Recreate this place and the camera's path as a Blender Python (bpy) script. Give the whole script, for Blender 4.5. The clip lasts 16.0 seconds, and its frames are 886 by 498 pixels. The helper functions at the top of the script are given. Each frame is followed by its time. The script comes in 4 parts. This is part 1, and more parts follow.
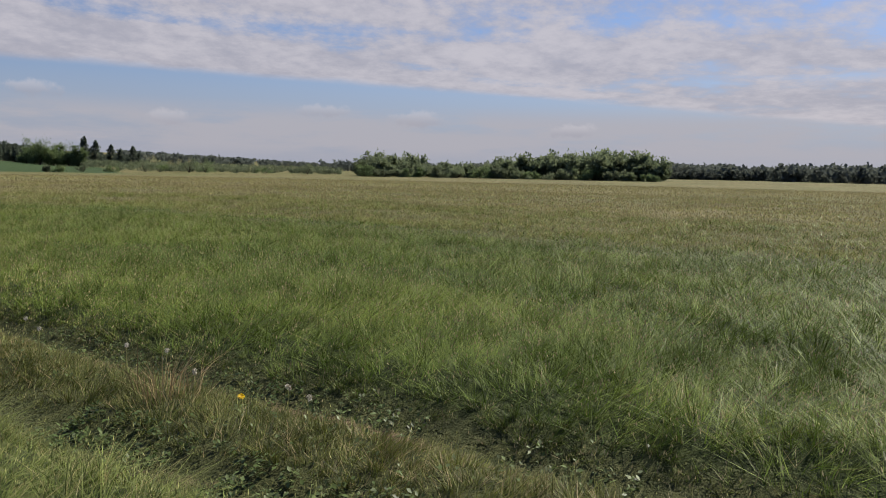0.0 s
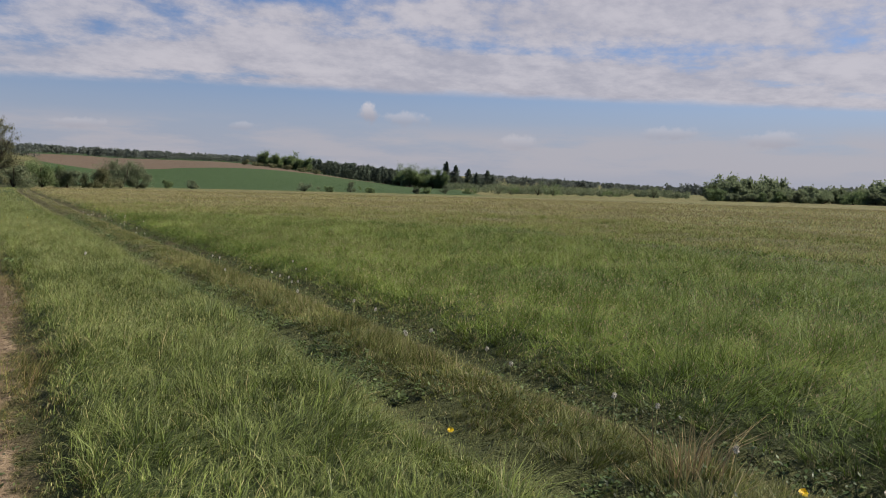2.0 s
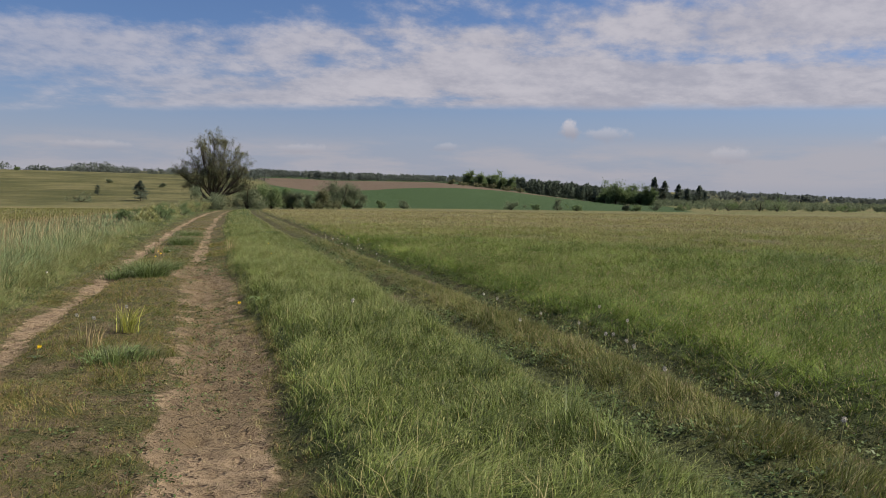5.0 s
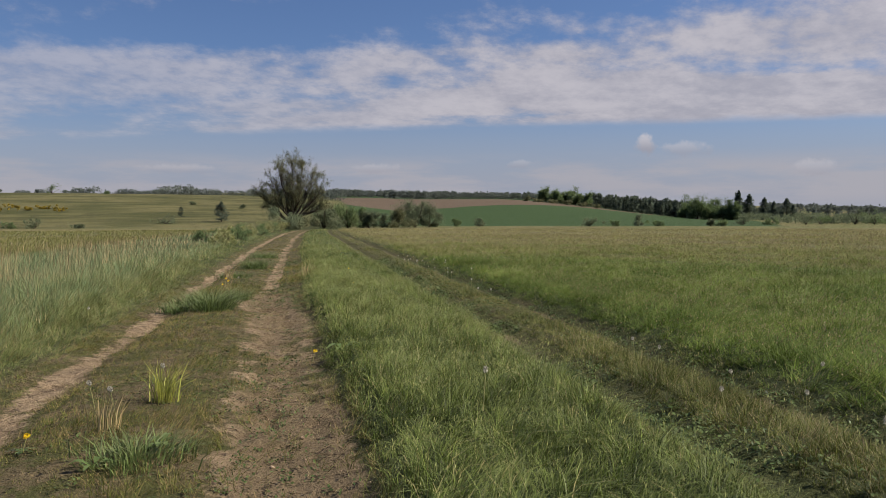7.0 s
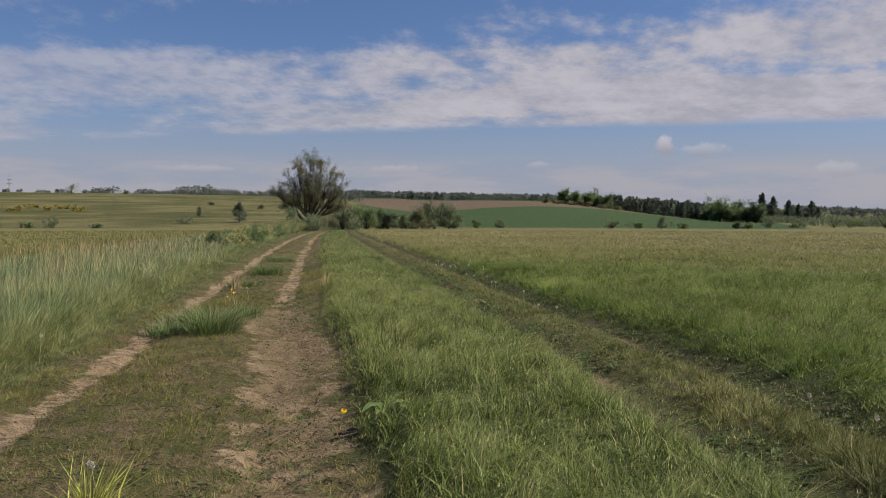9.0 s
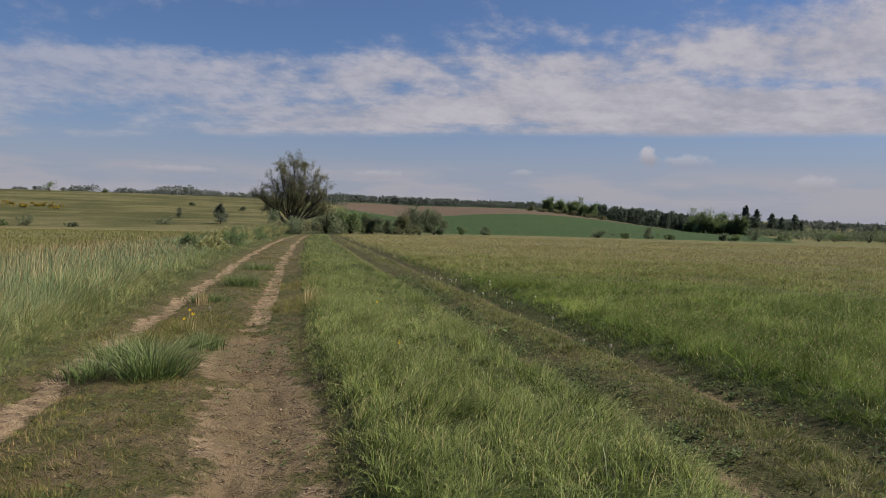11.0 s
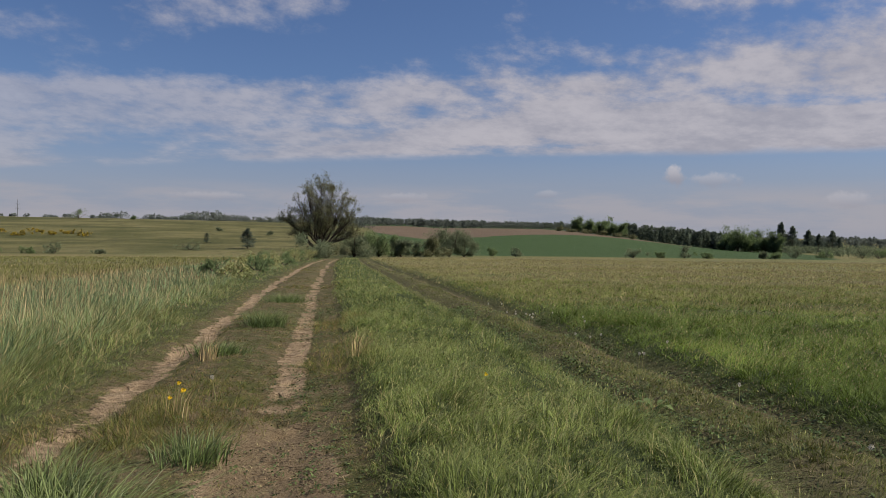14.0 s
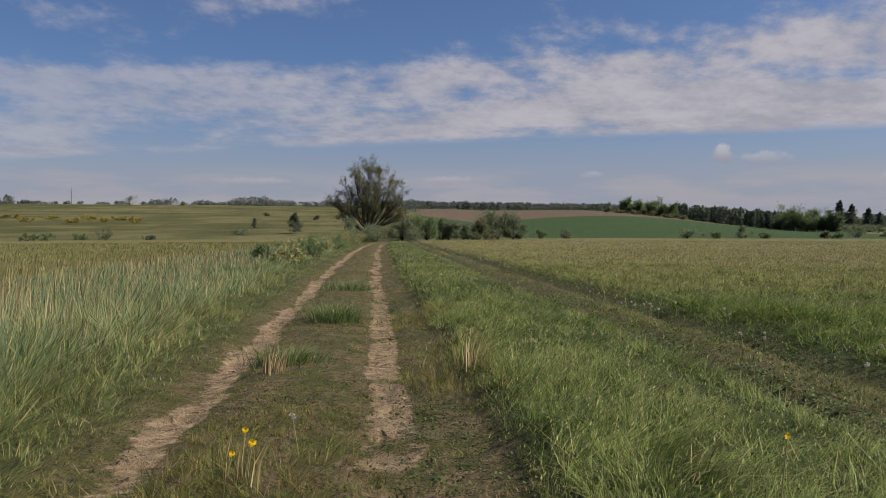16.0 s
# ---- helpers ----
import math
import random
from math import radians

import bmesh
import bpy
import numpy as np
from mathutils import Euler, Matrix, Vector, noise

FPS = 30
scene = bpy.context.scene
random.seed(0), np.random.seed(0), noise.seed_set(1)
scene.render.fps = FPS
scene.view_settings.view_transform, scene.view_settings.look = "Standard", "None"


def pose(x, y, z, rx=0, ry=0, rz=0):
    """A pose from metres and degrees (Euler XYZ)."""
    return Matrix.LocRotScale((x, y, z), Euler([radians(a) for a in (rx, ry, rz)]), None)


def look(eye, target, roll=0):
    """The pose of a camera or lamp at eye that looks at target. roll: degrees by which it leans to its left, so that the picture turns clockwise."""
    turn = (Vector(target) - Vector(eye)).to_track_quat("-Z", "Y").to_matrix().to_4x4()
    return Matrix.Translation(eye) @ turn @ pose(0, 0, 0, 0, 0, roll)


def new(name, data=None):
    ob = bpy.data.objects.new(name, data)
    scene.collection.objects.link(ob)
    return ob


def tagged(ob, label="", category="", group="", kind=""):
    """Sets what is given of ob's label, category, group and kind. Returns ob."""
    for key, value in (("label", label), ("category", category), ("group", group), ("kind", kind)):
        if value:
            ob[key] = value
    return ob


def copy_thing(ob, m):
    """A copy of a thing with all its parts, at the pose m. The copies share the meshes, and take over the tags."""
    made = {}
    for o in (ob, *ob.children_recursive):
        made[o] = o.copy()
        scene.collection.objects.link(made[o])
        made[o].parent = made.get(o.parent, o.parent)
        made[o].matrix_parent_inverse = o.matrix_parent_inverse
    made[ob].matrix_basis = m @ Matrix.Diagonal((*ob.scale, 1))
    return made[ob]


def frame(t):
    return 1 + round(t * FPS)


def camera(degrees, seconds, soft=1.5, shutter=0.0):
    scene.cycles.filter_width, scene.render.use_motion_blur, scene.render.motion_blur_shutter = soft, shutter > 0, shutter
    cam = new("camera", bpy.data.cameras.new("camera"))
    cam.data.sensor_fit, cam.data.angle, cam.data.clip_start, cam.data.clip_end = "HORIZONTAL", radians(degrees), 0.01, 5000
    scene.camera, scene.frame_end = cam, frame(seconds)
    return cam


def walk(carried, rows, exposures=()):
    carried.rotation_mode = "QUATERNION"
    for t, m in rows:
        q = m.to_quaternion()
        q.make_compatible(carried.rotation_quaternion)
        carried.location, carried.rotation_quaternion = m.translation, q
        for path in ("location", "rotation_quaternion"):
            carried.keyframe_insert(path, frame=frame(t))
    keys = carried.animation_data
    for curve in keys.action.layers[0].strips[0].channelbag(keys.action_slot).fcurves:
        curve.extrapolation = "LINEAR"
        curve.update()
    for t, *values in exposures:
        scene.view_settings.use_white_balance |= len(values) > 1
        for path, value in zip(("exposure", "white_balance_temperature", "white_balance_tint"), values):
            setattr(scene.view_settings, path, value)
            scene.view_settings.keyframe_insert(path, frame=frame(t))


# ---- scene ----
PATH = [  # seconds, x, y, z, rx, ry, rz
    (0.0, 0.000, 0.000, 1.500, 84.24, -1.12, -55.12),
    (0.5, 0.059, 0.317, 1.481, 84.35, -0.85, -50.53),
    (1.0, 0.070, 0.670, 1.500, 84.77, -0.64, -44.78),
    (1.5, -0.078, 1.053, 1.538, 85.03, -0.41, -36.73),
    (2.0, -0.101, 1.522, 1.462, 85.39, -1.48, -30.48),
    (2.5, -0.187, 2.016, 1.443, 84.55, -1.61, -24.40),
    (3.0, -0.247, 2.574, 1.424, 83.52, -1.03, -19.91),
    (3.5, -0.197, 3.138, 1.424, 84.46, -0.47, -18.10),
    (6.0, -0.151, 6.190, 1.462, 86.99, -0.43, -13.30),
    (6.5, -0.102, 6.823, 1.443, 87.48, 0.13, -11.31),
    (7.0, -0.101, 7.493, 1.424, 87.69, 0.09, -10.45),
    (7.5, -0.067, 8.115, 1.424, 87.53, 0.08, -10.50),
    (8.0, -0.093, 8.789, 1.405, 87.75, -0.12, -10.21),
    (8.5, -0.139, 9.426, 1.405, 87.68, -0.27, -9.98),
    (9.0, -0.127, 10.080, 1.405, 87.79, -0.15, -9.15),
    (11.5, -0.129, 13.237, 1.424, 88.30, -1.50, -10.53),
    (12.0, -0.117, 13.891, 1.424, 88.43, -1.28, -10.08),
    (12.5, -0.232, 14.527, 1.405, 88.87, -1.32, -9.58),
    (13.0, -0.230, 15.127, 1.386, 88.89, -1.35, -9.33),
    (13.5, -0.260, 15.775, 1.386, 90.46, -1.16, -9.18),
    (14.0, -0.321, 16.402, 1.386, 89.83, -0.54, -8.48),
    (14.5, -0.377, 16.986, 1.424, 88.89, -0.10, -7.15),
    (15.0, -0.501, 17.569, 1.386, 88.63, -0.03, -6.27),
    (15.5, -0.684, 18.204, 1.348, 88.54, -0.05, -5.37),
    (16.0, -0.830, 18.819, 1.310, 88.57, 0.07, -5.24),
]
cam = camera(59.2, 16.0, soft=0.8)
walk(cam, [(t, pose(*p)) for t, *p in PATH], [(0.0, 0.45), (3.5, 0.42), (6.0, 0.36), (9.0, 0.33), (11.5, 0.26), (16.0, 0.22)])

# ---- sky and sun ----
SUN_AZ, SUN_EL = 98.0, 45.0            # degrees clockwise from +y, degrees up


class Nodes:
    """Short hand for node trees."""

    def __init__(self, tree):
        self.tree = tree
        tree.nodes.clear()

    def put(self, kind, value, socket):
        if isinstance(value, bpy.types.NodeSocket):
            self.tree.links.new(value, socket)
        elif value is not None:
            socket.default_value = value

    def add(self, kind, *values, operation="", data_type="", interpolation_type="", attribute_name=""):
        node = self.tree.nodes.new("ShaderNode" + kind)
        if operation:
            node.operation = operation
        if data_type:
            node.data_type = data_type
        if interpolation_type:
            node.interpolation_type = interpolation_type
        if attribute_name:
            node.attribute_name = attribute_name
        for socket, value in zip(node.inputs, values):
            self.put(kind, value, socket)
        return node

    def math(self, op, *values):
        return self.add("Math", *values, operation=op).outputs[0]

    def vec(self, op, *values):
        return self.add("VectorMath", *values, operation=op).outputs[0]

    def noise(self, vector, scale, detail=3.0, rough=0.55):
        node = self.add("TexNoise")
        self.put("", vector, node.inputs["Vector"])
        node.inputs["Scale"].default_value = scale
        node.inputs["Detail"].default_value = detail
        node.inputs["Roughness"].default_value = rough
        return node.outputs["Fac"]

    def step(self, value, low, high):
        node = self.add("MapRange", value, low, high, 0.0, 1.0, interpolation_type="SMOOTHSTEP")
        return node.outputs[0]

    def mix(self, factor, a, b):
        node = self.add("Mix", data_type="RGBA")
        self.put("", factor, node.inputs[0])
        self.put("", a, node.inputs[6])
        self.put("", b, node.inputs[7])
        return node.outputs[2]


def build_world():
    world = bpy.data.worlds.new("sky")
    scene.world = world
    world.use_nodes = True
    n = Nodes(world.node_tree)
    way = n.add("TexCoord").outputs["Generated"]
    xyz = n.add("SeparateXYZ", way)
    x, y, z = xyz.outputs
    sky = n.add("TexSky")
    sky.sky_type, sky.sun_disc = "NISHITA", False
    sky.sun_elevation, sky.sun_rotation = radians(SUN_EL), radians(SUN_AZ)
    sky.altitude, sky.air_density, sky.dust_density, sky.ozone_density = 50.0, 1.0, 0.6, 5.0
    up = n.math("MAXIMUM", z, 0.012)
    px, py = n.math("DIVIDE", x, up), n.math("DIVIDE", y, up)
    # the sheet lies flat overhead: its far edge runs square to a bearing of 23 degrees, its near edge to 2
    s = n.math("ADD", n.math("MULTIPLY", px, 0.396), n.math("MULTIPLY", py, 0.918))
    q = n.math("SUBTRACT", n.math("MULTIPLY", px, 0.918), n.math("MULTIPLY", py, 0.396))
    near = n.math("ADD", n.math("MULTIPLY", px, 0.039), py)
    flat = n.add("CombineXYZ", n.math("MULTIPLY", q, 0.72), n.math("ADD", s, n.math("MULTIPLY", q, 0.10)), 3.7).outputs[0]
    big = n.noise(flat, 0.50, 4.0, 0.55)
    level = n.math("LOGARITHM", n.math("ADD", n.math("MAXIMUM", z, 0.0), 0.04), 2.718)
    dome = n.add("CombineXYZ", n.math("MULTIPLY", x, 8.0), n.math("MULTIPLY", y, 8.0), n.math("ADD", n.math("MULTIPLY", level, 4.2), n.math("MULTIPLY", x, 1.1))).outputs[0]
    fine = n.noise(dome, 1.25, 7.0, 0.60)
    curd = n.noise(dome, 4.4, 5.0, 0.62)
    shape = n.math("ADD", n.math("MULTIPLY", big, 0.45), n.math("ADD", n.math("MULTIPLY", fine, 0.40), n.math("MULTIPLY", curd, 0.15)))
    wander = n.math("MULTIPLY", n.math("SUBTRACT", big, 0.5), 1.5)
    ragged = n.math("MULTIPLY", n.math("SUBTRACT", fine, 0.5), 1.1)
    east = n.step(px, 0.6, 3.4)
    # a closed bank with a clear gap beyond it, broken cells nearer, more of them towards the sun
    bank = n.math("MULTIPLY", n.step(n.math("ADD", near, wander), 4.1, 5.5), n.step(n.math("ADD", s, ragged), 9.1, 7.8))
    over = n.math("MULTIPLY", n.step(n.math("ADD", near, wander), 5.0, 4.2), n.math("ADD", -0.035, n.math("MULTIPLY", east, 0.165)))
    cover = n.math("ADD", n.math("MULTIPLY", bank, n.math("ADD", 0.10, n.math("MULTIPLY", east, 0.11))), over)
    inside = n.step(n.math("ADD", s, ragged), 9.0, 8.0)
    cloud = n.math("MULTIPLY", inside, n.step(n.math("ADD", shape, cover), 0.475, 0.65))
    # low banks over the horizon
    low = n.noise(n.vec("MULTIPLY", way, (6.0, 6.0, 34.0)), 1.0, 6.0, 0.6)
    low = n.math("ADD", low, n.math("MULTIPLY", n.step(x, 0.2, 0.8), 0.08))
    low = n.math("MULTIPLY", n.step(low, 0.38, 0.62), n.math("MULTIPLY", n.step(z, 0.004, 0.03), n.step(z, 0.085, 0.055)))
    haze = n.step(z, 0.17, 0.02)
    clear = n.vec("MULTIPLY", sky.outputs[0], (0.90, 0.94, 1.12))
    blue = n.mix(n.math("MULTIPLY", haze, 0.86), clear, (4.25, 4.45, 5.5, 1))
    lit = n.mix(n.step(n.math("ADD", n.math("MULTIPLY", fine, 0.6), n.math("MULTIPLY", curd, 0.4)), 0.36, 0.66), (4.9, 4.8, 5.55, 1), (6.9, 6.55, 7.05, 1))
    colour = n.mix(n.math("MULTIPLY", low, 0.75), blue, (5.35, 5.15, 5.65, 1))
    colour = n.mix(n.math("MULTIPLY", cloud, n.math("ADD", 0.58, n.math("MULTIPLY", n.step(px, -2.0, 1.6), 0.34))), colour, lit)
    # small heaped clouds in the gap and over the horizon: bearing, height, half width, half height, density
    for az, el, wide, tall, thick in ((24.85, 5.15, 0.013, 0.013, 0.85), (27.75, 4.75, 0.029, 0.010, 0.5), (35.8, 3.2, 0.024, 0.012, 0.45), (53.2, 3.65, 0.036, 0.011, 0.42),
                                      (46.5, 4.05, 0.032, 0.009, 0.4), (64.5, 2.95, 0.034, 0.010, 0.5), (5.4, 3.55, 0.036, 0.007, 0.4), (16.1, 3.85, 0.018, 0.006, 0.35), (-8.0, 3.4, 0.05, 0.006, 0.3)):
        a, e = radians(az), radians(el)
        off = n.vec("SUBTRACT", way, (math.sin(a) * math.cos(e), math.cos(a) * math.cos(e), math.sin(e)))
        sep = n.add("SeparateXYZ", off).outputs
        side = n.math("SUBTRACT", n.math("MULTIPLY", sep[0], math.cos(a)), n.math("MULTIPLY", sep[1], math.sin(a)))
        dist = n.math("SQRT", n.math("ADD", n.math("POWER", n.math("DIVIDE", side, wide), 2.0), n.math("POWER", n.math("DIVIDE", sep[2], tall), 2.0)))
        puff = n.noise(way, 62.0, 4.0, 0.6)
        body = n.step(n.math("ADD", dist, n.math("MULTIPLY", n.math("SUBTRACT", puff, 0.5), 1.9)), 1.15, 0.45)
        tone = n.mix(n.step(n.math("DIVIDE", sep[2], tall), -0.7, 0.9), (4.3, 4.25, 4.95, 1), (7.3, 7.0, 7.5, 1))
        colour = n.mix(n.math("MULTIPLY", body, thick), colour, tone)
    back = n.add("Background", colour, 0.061)
    n.tree.links.new(back.outputs[0], n.add("OutputWorld").inputs[0])


build_world()
sun = new("sun", bpy.data.lights.new("sun", "SUN"))
sun.data.energy, sun.data.angle, sun.data.color = 5.0, radians(0.6), (1.0, 0.93, 0.82)
sun.matrix_world = look((math.sin(radians(SUN_AZ)) * 60, math.cos(radians(SUN_AZ)) * 60, 60 * math.tan(radians(SUN_EL))), (0, 0, 0))


# ---- materials ----
def leaf_material(name, dark, light, tip=None, dry=None, dry_share=0.15, patch=0.35, through_light=0.3, gloss=0.45, upright=0.3, shine=0.22, vary=1.25):
    """Blades and leaves: colour varies blade by blade and in patches, light shines through."""
    mat = bpy.data.materials.new(name)
    mat.use_nodes = True
    n = Nodes(mat.node_tree)
    island = n.add("NewGeometry").outputs["Random Per Island"]
    where = n.add("TexCoord").outputs["Object"]
    patches = n.noise(where, patch, 3.0)
    fine = n.noise(where, patch * 9, 2.0)
    f = n.math("ADD", n.math("MULTIPLY", island, 0.4), n.math("ADD", n.math("MULTIPLY", n.step(patches, 0.38, 0.62), 0.4), n.math("MULTIPLY", n.math("SUBTRACT", fine, 0.40), 1.1)))
    colour = n.mix(n.math("MAXIMUM", n.math("MINIMUM", f, 1.0), 0.0), (*dark, 1), (*light, 1))
    own = n.math("ADD", 1.0 - vary * 0.5, n.math("MULTIPLY", n.math("FRACT", n.math("MULTIPLY", island, 13.7)), vary))
    colour = n.vec("SCALE", colour, None, None, own)
    if tip:
        along = n.add("Attribute", attribute_name="along").outputs["Fac"]
        colour = n.mix(n.math("MULTIPLY", n.math("POWER", along, 2.0), 0.7), colour, (*tip, 1))
    if dry:
        again = n.math("FRACT", n.math("MULTIPLY", island, 37.7))
        pick = n.math("LESS_THAN", n.math("ADD", again, n.math("MULTIPLY", n.math("SUBTRACT", 0.5, patches), 0.5)), dry_share)
        colour = n.mix(pick, colour, (*dry, 1))
    skin = n.add("BsdfPrincipled")
    n.put("", colour, skin.inputs["Base Color"])
    skin.inputs["Roughness"].default_value = gloss
    skin.inputs["Specular IOR Level"].default_value = shine
    facing = n.add("NewGeometry").outputs["Normal"]
    facing = n.vec("NORMALIZE", n.vec("ADD", facing, (0.0, 0.0, upright)))
    n.put("", facing, skin.inputs["Normal"])
    glow = n.add("BsdfTranslucent", colour)
    both = n.add("MixShader", through_light, skin.outputs[0], glow.outputs[0])
    n.tree.links.new(both.outputs[0], n.add("OutputMaterial").inputs[0])
    return mat


def rough_material(name, a, b, c=None, scale=3.0, fine=40.0, bump=0.3, depth=0.02, gloss=0.9):
    """Bark, soil, seeds and stone: two tones at two scales with relief."""
    mat = bpy.data.materials.new(name)
    mat.use_nodes = True
    n = Nodes(mat.node_tree)
    where = n.add("TexCoord").outputs["Object"]
    wide, grain = n.noise(where, scale, 4.0), n.noise(where, fine, 3.0, 0.7)
    colour = n.mix(n.step(wide, 0.35, 0.65), (*a, 1), (*b, 1))
    colour = n.mix(n.math("MULTIPLY", n.step(grain, 0.45, 0.75), 0.6), colour, (*(c or a), 1))
    relief = n.add("Bump", bump, depth)
    n.put("", grain, relief.inputs["Height"])
    skin = n.add("BsdfPrincipled")
    n.put("", colour, skin.inputs["Base Color"])
    n.put("", relief.outputs[0], skin.inputs["Normal"])
    skin.inputs["Roughness"].default_value = gloss
    skin.inputs["Specular IOR Level"].default_value = 0.2
    n.tree.links.new(skin.outputs[0], n.add("OutputMaterial").inputs[0])
    return mat


def ground_material():
    """Soil, sand in the ruts, turf, and the fields on the far slopes, by the ground's own masks."""
    mat = bpy.data.materials.new("ground")
    mat.use_nodes = True
    n = Nodes(mat.node_tree)
    where = n.add("TexCoord").outputs["Object"]

    def mask(name):
        return n.add("Attribute", attribute_name=name).outputs["Fac"]

    wide, mid, grain, crumb = n.noise(where, 0.03, 4.0), n.noise(where, 0.6, 4.0), n.noise(where, 9.0, 5.0, 0.65), n.noise(where, 60.0, 4.0, 0.7)
    streak = n.noise(n.vec("MULTIPLY", where, (0.02, 0.11, 1.0)), 1.0, 4.0, 0.6)
    turf = n.mix(n.step(grain, 0.3, 0.7), (0.040, 0.048, 0.016, 1), (0.085, 0.090, 0.034, 1))
    meadow = n.mix(n.step(streak, 0.32, 0.68), (0.125, 0.112, 0.044, 1), (0.185, 0.158, 0.070, 1))
    meadow = n.mix(n.math("MULTIPLY", n.step(wide, 0.42, 0.66), 0.55), meadow, (0.118, 0.140, 0.044, 1))
    flecks = n.noise(where, 4.5, 4.0, 0.7)
    meadow = n.mix(n.step(flecks, 0.42, 0.62), n.vec("SCALE", meadow, None, None, 0.78), n.vec("SCALE", meadow, None, None, 1.2))
    meadow = n.mix(n.math("MULTIPLY", n.step(mid, 0.40, 0.7), 0.35), meadow, (0.10, 0.105, 0.038, 1))
    worn = n.mix(n.step(grain, 0.3, 0.7), (0.082, 0.066, 0.032, 1), (0.165, 0.122, 0.068, 1))
    worn = n.mix(n.step(n.math("ADD", n.math("MULTIPLY", n.noise(where, 2.6, 3.0), 0.6), n.math("MULTIPLY", n.noise(where, 24.0, 3.0, 0.7), 0.4)), 0.45, 0.56), worn, (0.072, 0.072, 0.024, 1))
    turf = n.mix(mask("worn"), turf, worn)
    # ground under the tall grass, its colour darkened for shade between blades
    shaded_sward = n.mix(n.step(grain, 0.3, 0.7), (0.028, 0.040, 0.011, 1), (0.060, 0.078, 0.022, 1))
    turf = n.mix(mask("shaded_sward"), turf, shaded_sward)
    colour = n.mix(mask("far"), turf, meadow)
    sand = n.mix(n.step(grain, 0.3, 0.72), (0.215, 0.152, 0.088, 1), (0.375, 0.275, 0.170, 1))
    sand = n.mix(n.math("MULTIPLY", n.step(crumb, 0.55, 0.75), 0.5), sand, (0.12, 0.075, 0.045, 1))
    sand = n.mix(n.math("MULTIPLY", n.step(n.noise(where, 5.5, 5.0, 0.65), 0.44, 0.60), 0.46), sand, (0.115, 0.080, 0.050, 1))
    # hoof marks in the ruts: noise patches, pressed in and coloured darker
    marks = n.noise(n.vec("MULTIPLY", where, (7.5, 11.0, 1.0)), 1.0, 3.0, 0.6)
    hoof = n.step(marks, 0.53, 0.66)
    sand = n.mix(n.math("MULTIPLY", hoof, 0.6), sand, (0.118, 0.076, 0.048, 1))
    edge = n.math("ADD", mask("sand"), n.math("MULTIPLY", n.math("SUBTRACT", grain, 0.5), 0.9))
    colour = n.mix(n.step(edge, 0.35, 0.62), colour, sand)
    soil = n.mix(grain, (0.118, 0.084, 0.047, 1), (0.215, 0.156, 0.090, 1))
    colour = n.mix(n.step(n.math("ADD", mask("soil"), n.math("MULTIPLY", n.math("SUBTRACT", grain, 0.5), 0.8)), 0.4, 0.75), colour, soil)
    hill = n.mix(n.step(n.noise(n.vec("MULTIPLY", where, (0.03, 0.020, 1.0)), 1.0, 6.0, 0.65), 0.38, 0.62), (0.066, 0.068, 0.024, 1), (0.142, 0.126, 0.054, 1))
    scrub = n.noise(n.vec("MULTIPLY", where, (0.22, 0.06, 1.0)), 1.0, 5.0, 0.65)
    hill = n.mix(n.math("MULTIPLY", n.step(scrub, 0.5, 0.72), 0.6), hill, (0.038, 0.042, 0.016, 1))
    colour = n.mix(mask("hill"), colour, hill)
    crop = n.mix(streak, (0.033, 0.060, 0.019, 1), (0.046, 0.076, 0.025, 1))
    colour = n.mix(n.step(mask("crop"), 0.4, 0.6), colour, crop)
    plough = n.mix(streak, (0.100, 0.070, 0.047, 1), (0.132, 0.098, 0.066, 1))
    colour = n.mix(n.step(mask("plough"), 0.4, 0.6), colour, plough)
    relief = n.add("Bump", 1.0, 0.06)
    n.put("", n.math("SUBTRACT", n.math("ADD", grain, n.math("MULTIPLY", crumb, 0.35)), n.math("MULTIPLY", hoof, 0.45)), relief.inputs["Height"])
    skin = n.add("BsdfPrincipled")
    n.put("", colour, skin.inputs["Base Color"])
    n.put("", relief.outputs[0], skin.inputs["Normal"])
    skin.inputs["Roughness"].default_value = 0.95
    skin.inputs["Specular IOR Level"].default_value = 0.15
    n.tree.links.new(skin.outputs[0], n.add("OutputMaterial").inputs[0])
    return mat


GRASS = leaf_material("grass", (0.048, 0.074, 0.010), (0.176, 0.226, 0.046), tip=(0.345, 0.365, 0.135), dry=(0.38, 0.33, 0.14), dry_share=0.06, through_light=0.16, upright=0.4, shine=0.14, vary=1.4)
HAY = leaf_material("hay_grass", (0.190, 0.188, 0.060), (0.345, 0.308, 0.122), tip=(0.38, 0.33, 0.15), patch=0.12, upright=1.0, shine=0.0, vary=0.7)
MEADOW = leaf_material("meadow_grass", (0.042, 0.080, 0.009), (0.172, 0.236, 0.036), tip=(0.295, 0.32, 0.105), dry=(0.32, 0.27, 0.11), dry_share=0.05, through_light=0.14, upright=0.45, shine=0.05, vary=1.4)
VERGE = leaf_material("verge_blade", (0.085, 0.120, 0.028), (0.225, 0.255, 0.080), tip=(0.34, 0.34, 0.14), dry=(0.40, 0.31, 0.15), dry_share=0.12, vary=1.3)
TURF = leaf_material("turf", (0.095, 0.110, 0.024), (0.225, 0.218, 0.060), dry=(0.33, 0.235, 0.110), dry_share=0.30, shine=0.08, vary=1.3)
WEST = leaf_material("west_grass", (0.110, 0.120, 0.038), (0.215, 0.212, 0.075), tip=(0.30, 0.27, 0.11), patch=0.12, upright=0.8, shine=0.0, vary=0.5)
